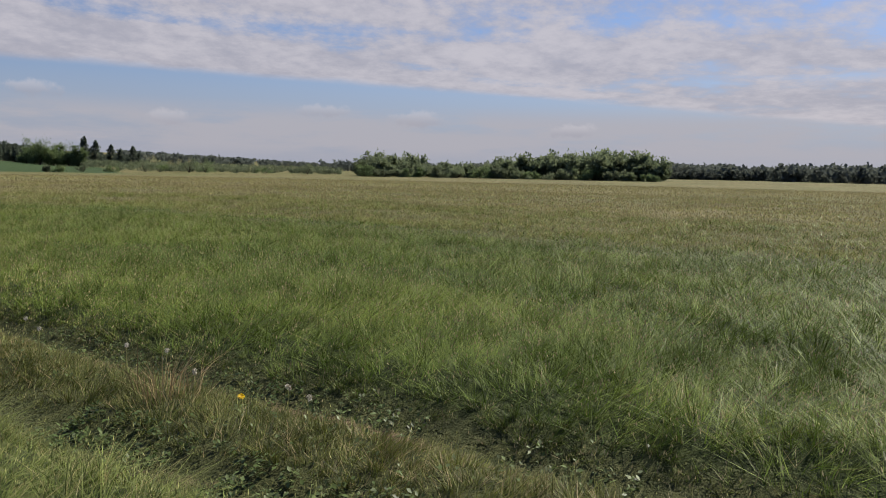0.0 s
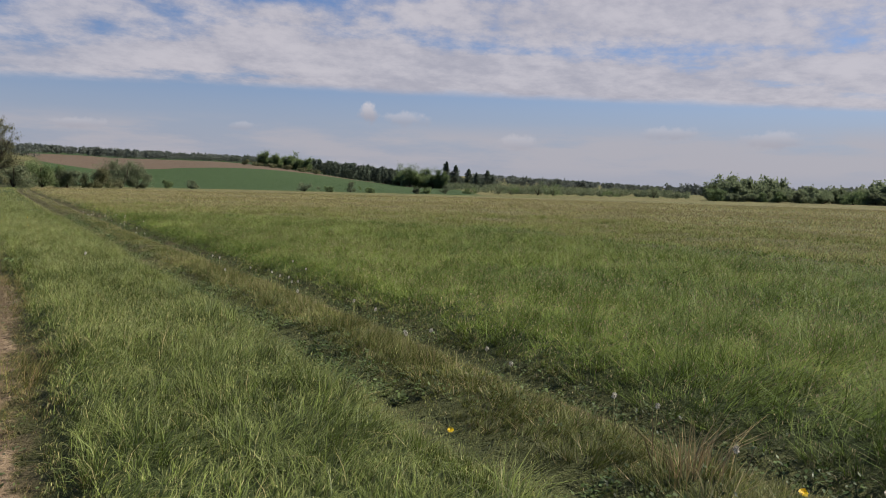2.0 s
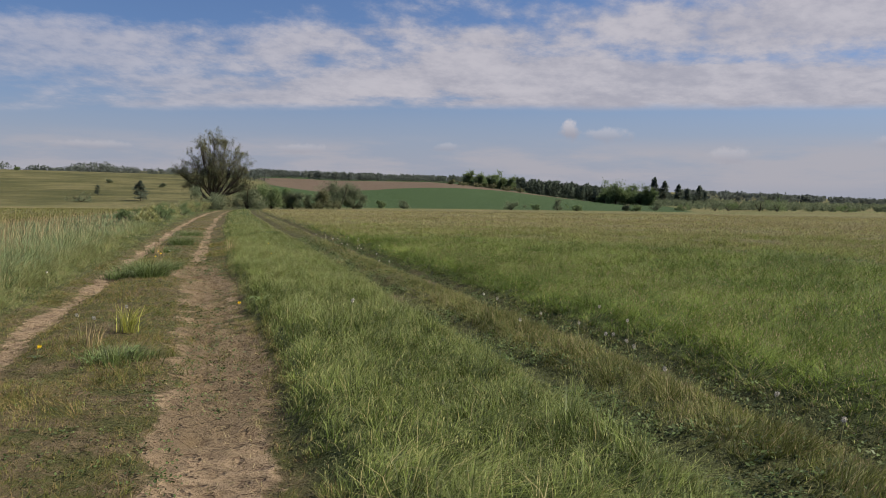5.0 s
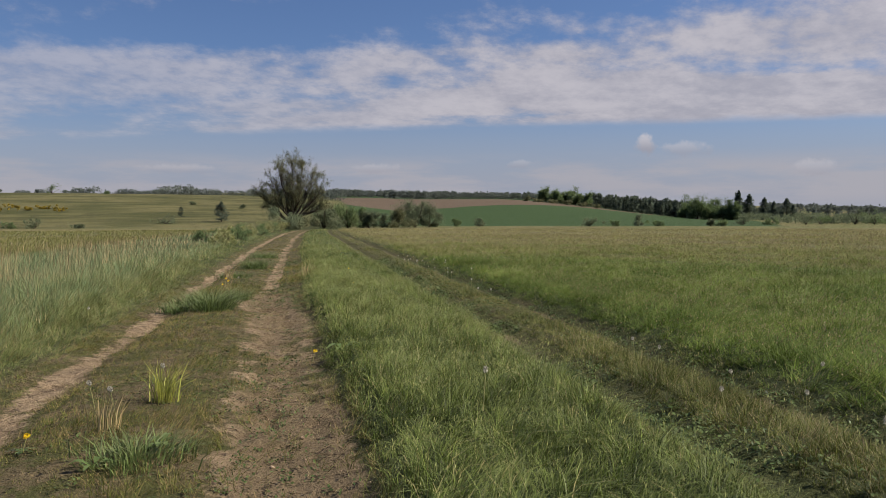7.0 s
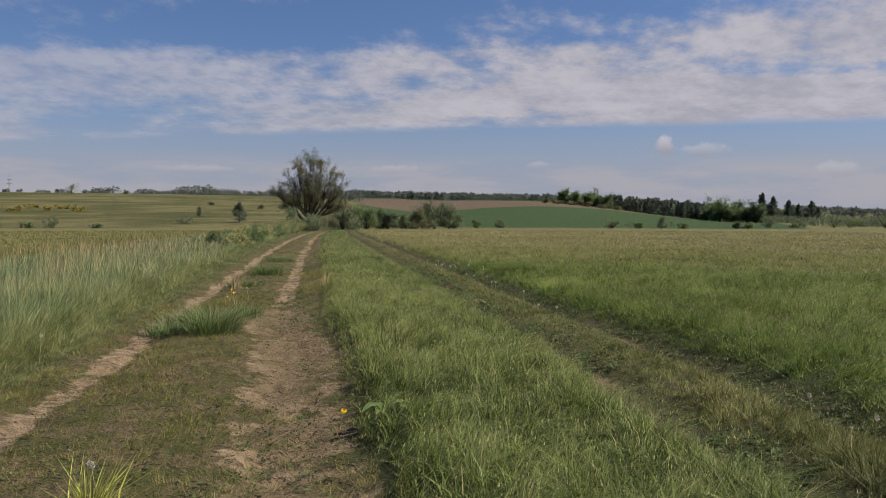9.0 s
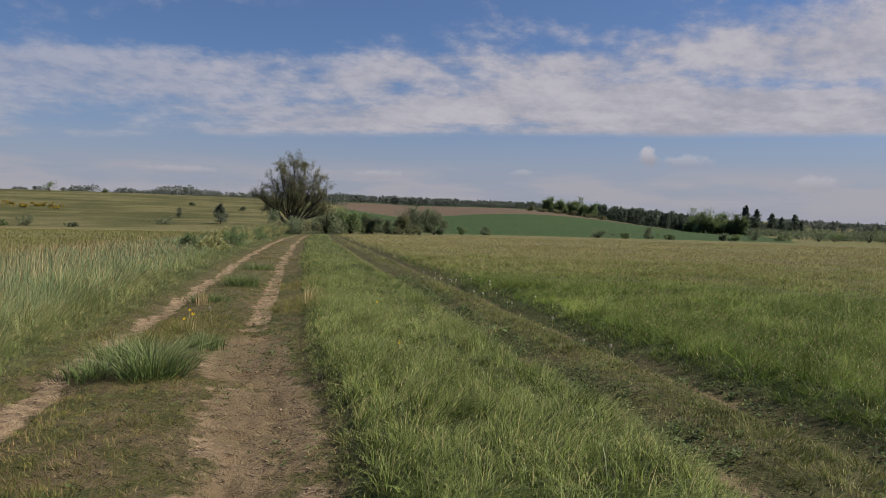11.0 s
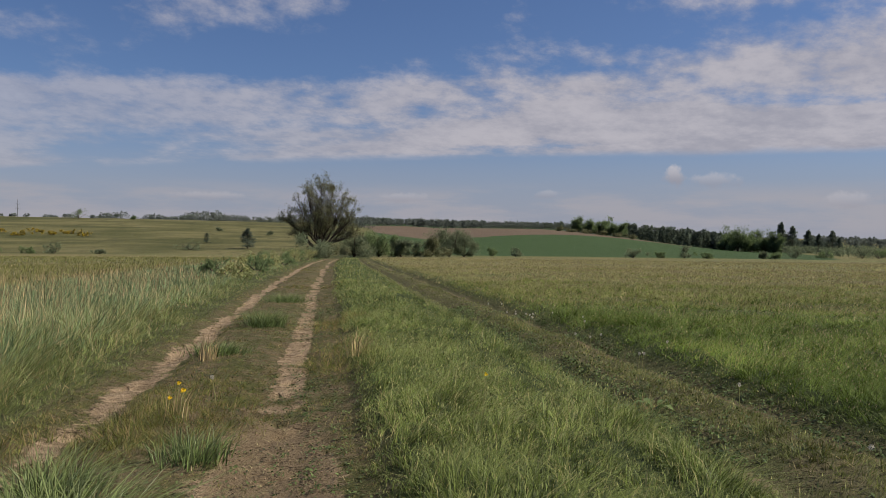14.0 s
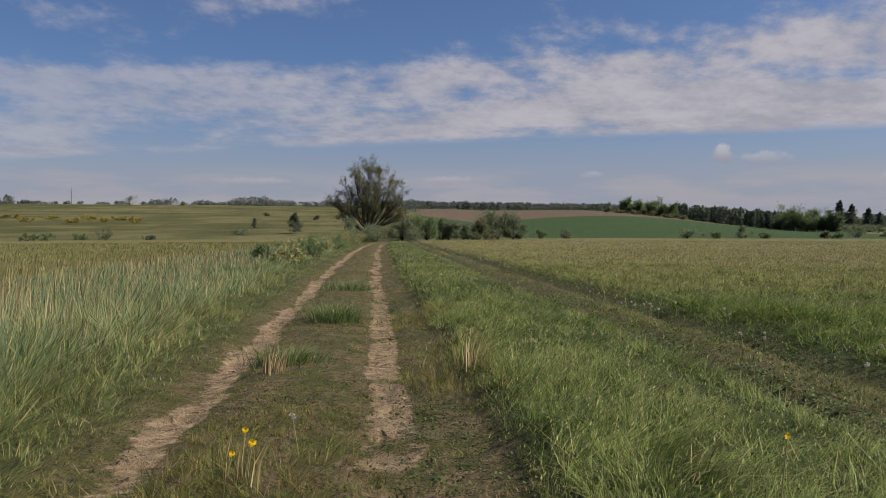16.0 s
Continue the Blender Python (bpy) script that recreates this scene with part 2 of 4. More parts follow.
LANE = leaf_material("lane_grass", (0.048, 0.070, 0.012), (0.165, 0.182, 0.040), tip=(0.28, 0.255, 0.095), dry=(0.35, 0.28, 0.14), dry_share=0.13, through_light=0.14, upright=0.35, shine=0.1, vary=1.4)
REED = leaf_material("reed", (0.090, 0.145, 0.062), (0.190, 0.260, 0.120), tip=(0.27, 0.30, 0.14), dry=(0.44, 0.36, 0.19), dry_share=0.13, upright=0.5, shine=0.1)
STRAW = leaf_material("straw", (0.25, 0.185, 0.090), (0.42, 0.325, 0.17), through_light=0.2, shine=0.05)
SEED = leaf_material("seed_head", (0.27, 0.225, 0.115), (0.44, 0.37, 0.20), through_light=0.25, shine=0.0, vary=0.8)
EAR = leaf_material("green_ear", (0.18, 0.195, 0.060), (0.36, 0.355, 0.145), through_light=0.2, shine=0.05, vary=1.0)
WEED = leaf_material("broad_leaf", (0.045, 0.075, 0.020), (0.135, 0.170, 0.060), through_light=0.25, upright=0.5, shine=0.15)
YOUNG = leaf_material("young_leaf", (0.105, 0.112, 0.055), (0.200, 0.198, 0.105), patch=0.5, upright=0.6, shine=0.0, vary=1.0)
# distance haze is put into the next five colours by lightening them
LEAF = leaf_material("leaf", (0.115, 0.160, 0.070), (0.195, 0.250, 0.110), patch=0.4, through_light=0.4, upright=1.2, shine=0.0, vary=0.5)
BUSH = leaf_material("bush_leaf", (0.128, 0.155, 0.090), (0.195, 0.222, 0.128), patch=0.4, through_light=0.4, upright=1.2, shine=0.0, vary=0.5)
NEEDLE = leaf_material("needle", (0.080, 0.102, 0.076), (0.112, 0.134, 0.094), patch=0.3, through_light=0.25, upright=1.4, shine=0.0, vary=0.45)
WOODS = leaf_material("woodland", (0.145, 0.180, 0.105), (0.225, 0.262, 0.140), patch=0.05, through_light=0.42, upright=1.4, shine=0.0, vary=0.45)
# greyed and blued as well, painted haze over the farthest woods
HAZED_WOODS = leaf_material("hazed_woodland", (0.098, 0.114, 0.102), (0.128, 0.144, 0.118), patch=0.02, through_light=0.3, upright=1.6, shine=0.0, vary=0.35)
GORSE = leaf_material("gorse_bloom", (0.16, 0.13, 0.02), (0.36, 0.26, 0.03), patch=0.2)
YELLOW = leaf_material("dandelion_petal", (0.78, 0.52, 0.015), (0.86, 0.64, 0.03), patch=5.0)
FLUFF = leaf_material("dandelion_clock", (0.42, 0.39, 0.31), (0.58, 0.54, 0.45), patch=5.0)
STEM = leaf_material("flower_stem", (0.16, 0.18, 0.06), (0.26, 0.22, 0.10), patch=3.0)
BARK = rough_material("bark", (0.055, 0.042, 0.032), (0.110, 0.088, 0.068), (0.03, 0.022, 0.018), 2.0, 14.0)
CLOD = rough_material("clod", (0.30, 0.20, 0.13), (0.42, 0.30, 0.20), (0.16, 0.10, 0.06), 6.0, 60.0)
METAL = rough_material("mast_metal", (0.20, 0.21, 0.23), (0.27, 0.28, 0.30), None, 2.0, 9.0)
GROUND = ground_material()
RNG = np.random.default_rng(7)


# ---- the lie of the land ----
def smooth(v, a, b):
    k = np.clip((v - a) / (b - a), 0, 1)
    return k * k * (3 - 2 * k)


LATTICE = RNG.random((256, 256))


def field(x, y, size):
    """Smooth noise 0..1 over the plan, about size metres across."""
    x, y = np.asarray(x, float) / size, np.asarray(y, float) / size
    i, j = np.floor(x).astype(int), np.floor(y).astype(int)
    u, v = x - i, y - j
    u, v = u * u * (3 - 2 * u), v * v * (3 - 2 * v)
    g = lambda a, b: LATTICE[a % 256, b % 256]
    return (g(i, j) * (1 - u) + g(i + 1, j) * u) * (1 - v) + (g(i, j + 1) * (1 - u) + g(i + 1, j + 1) * u) * v


def bend(y):
    """How far the track has bent to the east at y."""
    return 0.0002 * np.maximum(np.asarray(y, float) - 30, 0) ** 2


def across(x, y):
    """Place across the track, in metres from its straight line, with a little wander."""
    return x - bend(y) + (field(x * 0 + 5, y, 3.0) - 0.5) * 0.22 + (field(x * 0 + 9, y, 0.9) - 0.5) * 0.08


def rut_east(y):
    return -0.27 - 0.45 * smooth(y, 13, 24)


def strip_edge(y):
    return 0.16 - 0.34 * smooth(y, 12, 26)


def ridge(u, at, half):
    return np.exp(-((u - at) / half) ** 2)


def plateau(u, at, half):
    return np.exp(-((u - at) / half) ** 4)


def polar(x, y):
    dx, dy = np.asarray(x, float), np.asarray(y, float) - 10
    return np.hypot(dx, dy), np.degrees(np.arctan2(dx, dy))


def masks(x, y):
    """Where sand, soil, far meadow, hill turf, crop and plough lie."""
    u = across(x, y)
    n1, n2 = field(x, y, 0.7), field(x, y, 0.22)
    near = smooth(y, 150, 120) * smooth(y, -60, -40)
    west = ridge(u, -2.2 + 0.10 * (field(x, y, 1.1) - 0.5), 0.17) * (0.30 + 0.75 * n1 + 0.5 * n2)
    wide = 0.36 + 0.14 * smooth(y, 9, 13) - 0.32 * smooth(y, 20.5, 25)
    east = plateau(u, rut_east(y), wide) * (0.88 - 0.20 * smooth(y, 9, 14) + 0.55 * (n1 - 0.5) + 0.8 * (n2 - 0.5))
    sand = np.clip(np.maximum(west, east), 0, 1) * near
    soil = np.clip(np.maximum(ridge(u, 2.42, 0.16) * (0.05 + 0.8 * n1), ridge(u, 3.55, 0.16) * (0.25 + 0.65 * n1)), 0, 1) * near
    r, a = polar(x, y)
    far = np.maximum(smooth(u, 3.8, 4.4) * smooth(np.hypot(x, y - np.clip(y, 0, 19)), 7, 26), smooth(u, -6.0, -8.0))
    a = a + 0.012 * (r - 200) + (field(x, y, 40) - 0.5) * 1.2
    hill = smooth(r, 168, 182) * smooth(a, 5.5, 3.0)
    crop = smooth(r, 188, 192) * smooth(a, 3, 6) * smooth(a, 36, 33)
    plough = crop * smooth(r, 288 + 5.2 * np.maximum(a - 8, 0), 292 + 5.2 * np.maximum(a - 8, 0)) * smooth(r, 460, 450)
    worn = np.maximum(smooth(u, -2.9, -2.4) * smooth(u, 0.35, 0.05), 0.55 * smooth(u, 2.1, 2.3) * smooth(u, 3.95, 3.75) * smooth(y, 11, 19)) * near
    trodden = plateau(u, rut_east(y) + 0.05, 0.48) * (0.45 + 0.5 * n1) * smooth(y, 7, 11) * smooth(y, 26.5, 22.5) * near
    soil = np.maximum(soil, trodden)
    shaded_sward = np.maximum(smooth(u, strip_edge(y), strip_edge(y) + 0.3) * smooth(u, 2.1, 1.8), smooth(u, 3.8, 4.1))
    return sand, soil, far, hill, crop, plough, worn, shaded_sward


def lie(x, y):
    """Height of the ground."""
    r, a = polar(x, y)
    z = -0.7 * smooth(r, 30, 170)
    west_hill = (10.8 * smooth(r, 172, 330) + 3.5 * smooth(r, 330, 700)) * smooth(a, 8, -3) * smooth(a, -170, -60)
    west_hill = west_hill * (0.9 + 0.2 * field(x, y, 60))
    crop_hill = 12.2 * smooth(r, 185, 440) * smooth(a, -3, 7) * (1 - 0.93 * smooth(a, 14, 31))
    back = 9.0 * smooth(r, 440, 900) * smooth(a, -20, -5) * smooth(a, 50, 30) + 5.0 * smooth(r, 450, 1000)
    z = z + west_hill + crop_hill + back
    near = smooth(np.abs(x), 60, 40) * smooth(y, 170, 140)
    u = across(x, y)
    hoof = smooth(field(x, y, 0.17), 0.62, 0.80) * np.maximum(ridge(u, rut_east(y), 0.40), ridge(u, -2.2, 0.25))
    bumps = (field(x, y, 1.3) - 0.5) * 0.05 + (field(x, y, 0.3) - 0.5) * 0.022 - 0.05 * hoof
    ruts = -0.055 * ridge(u, -2.2, 0.28) - 0.06 * ridge(u, rut_east(y), 0.36) - 0.09 * ridge(u, 2.42, 0.24) - 0.11 * ridge(u, 3.6, 0.24)
    sod = 0.11 * smooth(u, 3.8, 4.4) + 0.13 * smooth(u, strip_edge(y) - 0.02, strip_edge(y) + 0.35) * smooth(u, 2.2, 1.8) + 0.10 * smooth(u, -2.8, -3.6)
    sod = sod * smooth(y, 150, 100)
    hummocks = ((field(x, y, 1.2) - 0.5) * 0.13 + (field(x, y, 2.9) - 0.5) * 0.10) * smooth(u, 4.1, 5.0)
    return z + sod + near * (bumps + ruts + hummocks)


def edges(*spans):
    """Grid lines: (from, to, step), each step growing from the last by a factor where step is below 0."""
    out = []
    for a, b, step in spans:
        out.append(np.arange(a, b, step) if step > 0 else np.geomspace(1, b - a + 1, int(-step)) + a - 1)
    return np.unique(np.round(np.concatenate(out), 3))


def mesh_from(name, verts, faces, material, smooth_shade=False, attributes=()):
    """A mesh from arrays; faces are an (n, 3) or (n, 4) array of corners."""
    me = bpy.data.meshes.new(name)
    k = faces.shape[1]
    me.vertices.add(len(verts))
    me.vertices.foreach_set("co", np.ascontiguousarray(verts, dtype=np.float32).ravel())
    me.loops.add(faces.size)
    me.loops.foreach_set("vertex_index", faces.astype(np.int32).ravel())
    me.polygons.add(len(faces))
    me.polygons.foreach_set("loop_start", np.arange(0, faces.size, k, dtype=np.int32))
    if smooth_shade:
        me.polygons.foreach_set("use_smooth", np.ones(len(faces), dtype=bool))
    for key, values in attributes:
        me.attributes.new(key, "FLOAT", "POINT").data.foreach_set("value", np.asarray(values, dtype=np.float32).ravel())
    me.materials.append(material)
    me.update(calc_edges=True)
    me.validate()
    return me


def build_ground():
    xr = edges((-4.6, -1.3, 0.09), (-1.3, 0.35, 0.05), (0.35, 5.0, 0.09), (5.0, 14, 0.32), (14, 60, 3.0), (60, 420, 12.0), (420, 3200, -24))
    xl = -edges((4.6, 12, 0.45), (12, 60, 3.0), (60, 420, 12.0), (420, 3200, -24))[::-1]
    xs = np.unique(np.concatenate((xl, xr)))
    ys = np.unique(np.concatenate((-edges((4, 30, 2.0), (30, 3000, -26))[::-1], edges((-4, 4, 0.4), (4, 32, 0.08), (32, 34, 0.15), (34, 60, 0.4), (60, 160, 2.0), (160, 520, 6.0), (520, 3200, -30)))))
    gx, gy = np.meshgrid(xs, ys)
    x, y = gx.ravel(), gy.ravel()
    verts = np.stack((x, y, lie(x, y)), 1)
    w, h = len(xs), len(ys)
    i = (np.arange(h - 1)[:, None] * w + np.arange(w - 1)[None, :]).ravel()
    faces = np.stack((i, i + 1, i + w + 1, i + w), 1)
    names = ("sand", "soil", "far", "hill", "crop", "plough", "worn", "shaded_sward")
    me = mesh_from("ground", verts, faces, GROUND, True, tuple(zip(names, masks(x, y))))
    return tagged(new("ground", me), "flat grassy meadow crossed by sandy rutted farm track", "ground", kind="structure")


build_ground()


# ---- grass ----
def to_path(x, y):
    """Distance from the line walked."""
    return np.hypot(x + 0.3, y - np.clip(y, 0, 19))


def in_sight(x, y):
    return (y > -3.0) & (x > -9.5 - 0.48 * np.maximum(y, 0)) & (x < 9 + 9.0 * (y + 3.0))


def scatter(density, x0, x1, y0, y1):
    """Points at so many per square metre."""
    count = int(density * (x1 - x0) * (y1 - y0))
    return RNG.uniform(x0, x1, count), RNG.uniform(y0, y1, count)


def tussock(x, y, size, salt=0):
    """A random number 0..1 for each tussock, cells with uneven edges about size metres across."""
    wx = x + (field(x, y, size * 0.8) - 0.5) * size * 1.3
    wy = y + (field(x + 40, y + 17, size * 0.8) - 0.5) * size * 1.3
    i, j = np.floor(wx / size).astype(int), np.floor(wy / size).astype(int)
    return LATTICE[(i * 7 + j * 3 + salt) % 256, (j * 11 + i + salt * 5) % 256]


def clumped(x, y, pull=0.6, size=0.16):
    """Draws points together into tufts."""
    cx, cy = np.round(x / size) * size, np.round(y / size) * size
    jx = (field(cx * 7.3, cy * 5.1, 0.37) - 0.5) * size * 1.6
    jy = (field(cx * 4.7 + 50, cy * 6.3, 0.41) - 0.5) * size * 1.6
    k = pull * RNG.random(len(x))
    return x + (cx + jx - x) * k, y + (cy + jy - y) * k


def blades(x, y, height, width, lean=0.35, wind=0.25, segments=2, z=None, fan=False):
    """Arrays for tapered, bent blades. Returns verts, faces, along."""
    n = len(x)
    z = (lie(x, y) if z is None else z) - 0.01
    turn = RNG.uniform(0, 2 * np.pi, n)
    out = 2 * np.pi * tussock(x, y, 0.21) + RNG.normal(0, 0.85, n)
    if fan:
        out = np.arctan2(y, x) + RNG.normal(0, 0.6, n)
    bow = RNG.uniform(0.1, 1.0, n) * lean
    gust = wind * (0.4 + 1.2 * field(x, y, 1.7))
    dx, dy = np.cos(out) * bow + gust * 0.95, np.sin(out) * bow + gust * 0.15
    sx, sy = np.cos(turn) * width * 0.5, np.sin(turn) * width * 0.5
    levels = ((0.0, 1.0), (0.5, 0.8), (1.0, 0.0)) if segments == 2 else ((0.0, 1.0), (1.0, 0.0))
    rows, along = [], []
    for k, taper in levels:
        bx, by = x + dx * height * k * k, y + dy * height * k * k
        bz = z + height * (k - 0.30 * np.minimum(np.hypot(dx, dy), 1.2) * k * k)
        if taper:
            rows += [np.stack((bx - sx * taper, by - sy * taper, bz), 1), np.stack((bx + sx * taper, by + sy * taper, bz), 1)]
            along += [k, k]
        else:
            rows.append(np.stack((bx, by, bz), 1))
            along.append(k)
    per = len(rows)
    verts = np.stack(rows, 1).reshape(-1, 3)
    base = np.arange(n)[:, None] * per
    if segments == 2:
        faces = np.concatenate((base + (0, 1, 3), base + (0, 3, 2), base + (2, 3, 4)))
    else:
        faces = base + np.array((0, 1, 2))
    return verts, faces, np.tile(np.array(along), n)


def heads(x, y, z, size, width):
    """Seed heads: narrow spikes at the tip of a stalk."""
    n = len(x)
    turn = RNG.uniform(0, np.pi, n)
    tx, ty = RNG.normal(0.25, 0.2, n) * size, RNG.normal(0.1, 0.2, n) * size
    sx, sy = np.cos(turn) * width, np.sin(turn) * width
    rows = [np.stack((x, y, z), 1), np.stack((x + tx * 0.5 + sx, y + ty * 0.5 + sy, z + size * 0.45), 1),
            np.stack((x + tx, y + ty, z + size), 1), np.stack((x + tx * 0.5 - sx, y + ty * 0.5 - sy, z + size * 0.45), 1)]
    verts = np.stack(rows, 1).reshape(-1, 3)
    base = np.arange(n)[:, None] * 4
    return verts, np.concatenate((base + (0, 1, 2), base + (0, 2, 3))), np.ones(n * 4)


def join(pieces):
    verts, faces, along, count = [], [], [], 0
    for v, f, a in pieces:
        verts.append(v), faces.append(f + count), along.append(a)
        count += len(v)
    return np.concatenate(verts), np.concatenate(faces), np.concatenate(along)


def stuff(name, pieces, material, label, category):
    v, f, a = join(pieces)
    ob = new(name, mesh_from(name, v, f, material, False, (("along", a),)))
    return tagged(ob, label, category, kind="stuff")


# distance bands round the line walked: from, to, blades a square metre, width, segments
BANDS = ((0, 3.5, 2900, 0.0046, 2), (3.5, 7, 2300, 0.0058, 1), (7, 13, 1000, 0.0088, 1), (13, 26, 330, 0.0145, 1), (26, 52, 85, 0.027, 1), (52, 120, 11.0, 0.065, 1))


def band_points(a, b, density, x0, x1, y0, y1):
    lo_x, hi_x, lo_y, hi_y = max(x0, -b - 1), min(x1, b + 1), max(y0, -b), min(y1, 19 + b)
    if hi_x <= lo_x or hi_y <= lo_y:
        return np.zeros(0), np.zeros(0)
    x, y = scatter(density, lo_x, hi_x, lo_y, hi_y)
    d = to_path(x, y)
    keep = (d >= a) & (d < b) & in_sight(x, y)
    return x[keep], y[keep]


def grow(x0, x1, height_of, share=1.0, wide=1.0, lean=0.35, wind=0.25, y1=140, seeds=0.0, bands=BANDS, clump=0.6):
    """Blades over a lane of the plan; height_of gives each one's height, 0 for none. Returns blades and seed heads."""
    out, tops = [], []
    for a, b, density, width, segments in bands:
        x, y = band_points(a, b, density * share, x0 - 12, x1 + 12 if x1 < 50 else x1, -4, y1)
        u = x - bend(y)
        keep = (u > x0) & (u < x1)
        x, y = clumped(x[keep], y[keep], clump)
        h = height_of(x, y, across(x, y)) * (0.62 + 0.62 * tussock(x, y, 0.24 if b < 20 else 0.6, 9)) * (1 if b < 20 else 0.75 if b < 30 else 0.5)
        keep = h > 0.015
        x, y, h = x[keep], y[keep], h[keep] * RNG.uniform(0.35, 1.15, keep.sum())
        out.append(blades(x, y, h, width * wide * (RNG.uniform(0.5, 1.15, len(x)) + 0.6 * (RNG.random(len(x)) < 0.10)), lean, wind, segments))
        if seeds:
            pick = RNG.random(len(x)) < seeds
            size = np.maximum(width * 4.0, 0.032)
            hx, hy, hz = x[pick], y[pick], h[pick]
            gust = wind * (0.4 + 1.2 * field(hx, hy, 1.7))
            tops.append(heads(hx + gust * 0.9 * hz, hy + gust * 0.15 * hz, lie(hx, hy) + hz * 0.90, np.minimum(size, 0.12) * RNG.uniform(0.4, 1.0, len(hx)), max(width * 0.62, 0.0034 if b < 5 else 0.0052)))
    return out, tops


def strip_height(x, y, u):
    inside = smooth(u, strip_edge(y) - 0.05, strip_edge(y) + 0.30) * smooth(u, 2.35, 1.75)
    groove = 1 - 0.85 * ridge(u, 1.52 + 0.12 * (field(x, y, 1.4) - 0.5), 0.15) * smooth(y, 15, 20) * (0.35 + 0.65 * smooth(field(x, y, 1.1), 0.3, 0.6))
    return inside * groove * (0.07 + 0.12 * field(x, y, 0.6) + 0.15 * field(x, y, 0.26))


def second_track_height(x, y, u):
    mid = ridge(u, 3.02, 0.36) * (0.05 + 0.12 * field(x, y, 0.5))
    bare = np.maximum(ridge(u, 2.45, 0.20), ridge(u, 3.62, 0.20)) * 0.9
    h = ((mid + 0.05) * (1 - bare) + 0.02) * (1 - 0.5 * smooth(y, 13, 20))
    return np.where(RNG.random(len(x)) < (0.55 + 0.45 * (1 - bare)) * (1 - 0.35 * smooth(y, 13, 20)), h, 0)


def meadow_height(x, y, u):
    rise = smooth(u, 3.64, 4.02 + 0.25 * field(x, y, 0.6))
    lumps = 0.09 + 0.11 * field(x, y, 0.7) + 0.11 * field(x, y, 2.4) + 0.09 * field(x, y, 0.25)
    return rise * lumps


def middle_height(x, y, u):
    bare = np.maximum(masks(x, y)[0], 0.75 * masks(x, y)[1])
    h = (0.03 + 0.08 * field(x, y, 0.5)) * (1 - 0.45 * smooth(y, 15, 21)) + 0.13 * smooth(field(x, y, 1.6), 0.55, 0.95)
    return np.where(RNG.random(len(x)) < 1.0 - 1.25 * bare, h, 0) * np.where(RNG.random(len(x)) < 0.35 + 0.8 * field(x, y, 0.8), 1, 0)


def verge_height(x, y, u):
    return smooth(u, -2.38, -3.3) * (0.10 + 0.20 * smooth(u, -2.8, -4.0) + 0.10 * field(x, y, 0.9) + 0.12 * field(x, y, 0.3)) + 0.03 * (u < -2.3)


def reed_height(x, y, u):
    return smooth(u, -3.0, -3.8) * smooth(u, -11, -8) * (0.22 + 0.24 * field(x, y, 1.5) + 0.26 * field(x, y, 0.45))


def west_field_height(x, y, u):
    return smooth(u, -8, -10) * (0.30 + 0.15 * field(x, y, 2.0))


strip, strip_tops = grow(-0.3, 2.4, strip_height, 0.95, 1.0, 1.9, 0.45, seeds=0.15)
stuff("strip_grass", strip, GRASS, "tall green grass strip between the two tracks, bent by wind", "grass")
stuff("strip_seed_heads", strip_tops, EAR, "pale green-tan seed heads on the tall grass strip", "grass")
LANE_BANDS = tuple((a, b, d, w, 1) for a, b, d, w, _ in BANDS)
lane, lane_tops = grow(1.9, 4.0, second_track_height, 1.7, 1.2, 1.5, 0.2, bands=LANE_BANDS, seeds=0.035)
stuff("wheel_track_grass", lane, LANE, "short trampled grass between grown-over wheel ruts", "grass")
stuff("wheel_track_seed_heads", lane_tops, EAR, "pale seed heads over the grown-over wheel ruts", "grass")
NEAR_BANDS = BANDS[:3] + ((13, 26, 240, 0.0145, 1), (26, 52, 26, 0.027, 1))
FAR_BANDS = ((15, 26, 170, 0.0145, 1), (26, 52, 78, 0.027, 1)) + BANDS[5:]
mead, mead_tops = grow(3.6, 120, meadow_height, 0.95, 1.1, 2.1, 0.5, seeds=0.10, bands=NEAR_BANDS)
stuff("meadow_grass", mead, MEADOW, "wide green hay meadow in flower, bent by wind", "grass")
stuff("meadow_seed_heads", mead_tops, SEED, "brownish seed heads over the hay meadow", "grass")
hay, hay_tops = grow(3.6, 120, meadow_height, 0.95, 1.1, 2.0, 0.5, seeds=0.16, bands=FAR_BANDS)
stuff("hay_grass", hay, HAY, "ripening tan-olive grass over the wide meadow", "grass")
stuff("hay_seed_heads", hay_tops, SEED, "brown seed heads over the ripening meadow", "grass")
mid, _ = grow(-2.6, 0.35, middle_height, 1.4, 0.9, 1.5, 0.1, bands=LANE_BANDS)
stuff("track_turf", mid, TURF, "short patchy dry turf between the sandy ruts", "grass")
verge, _ = grow(-4.6, -2.2, verge_height, 0.70, 1.15, 1.4, 0.25, bands=LANE_BANDS)
stuff("verge_grass", verge, VERGE, "green verge grass beside the sandy track", "grass")
reeds, _ = grow(-11.5, -3.0, reed_height, 0.42, 1.9, 1.2, 0.15)
stuff("reed_leaves", reeds, REED, "green young reeds along the ditch by the track", "reeds")
dry, dry_tops = grow(-10.5, -3.6, lambda x, y, u: smooth(u, -3.6, -5.0) * (0.50 + 0.36 * field(x, y, 2.1)) * (field(x, y, 1.1) > 0.42), 0.13, 1.1, 0.22, 0.12, y1=90, seeds=0.12)
stuff("dry_reed_stalks", dry, STRAW, "bleached dry reed stalks standing in the green reeds", "reeds")
stuff("reed_plumes", dry_tops, BARK, "dark withered plumes on the dry reeds", "reeds")
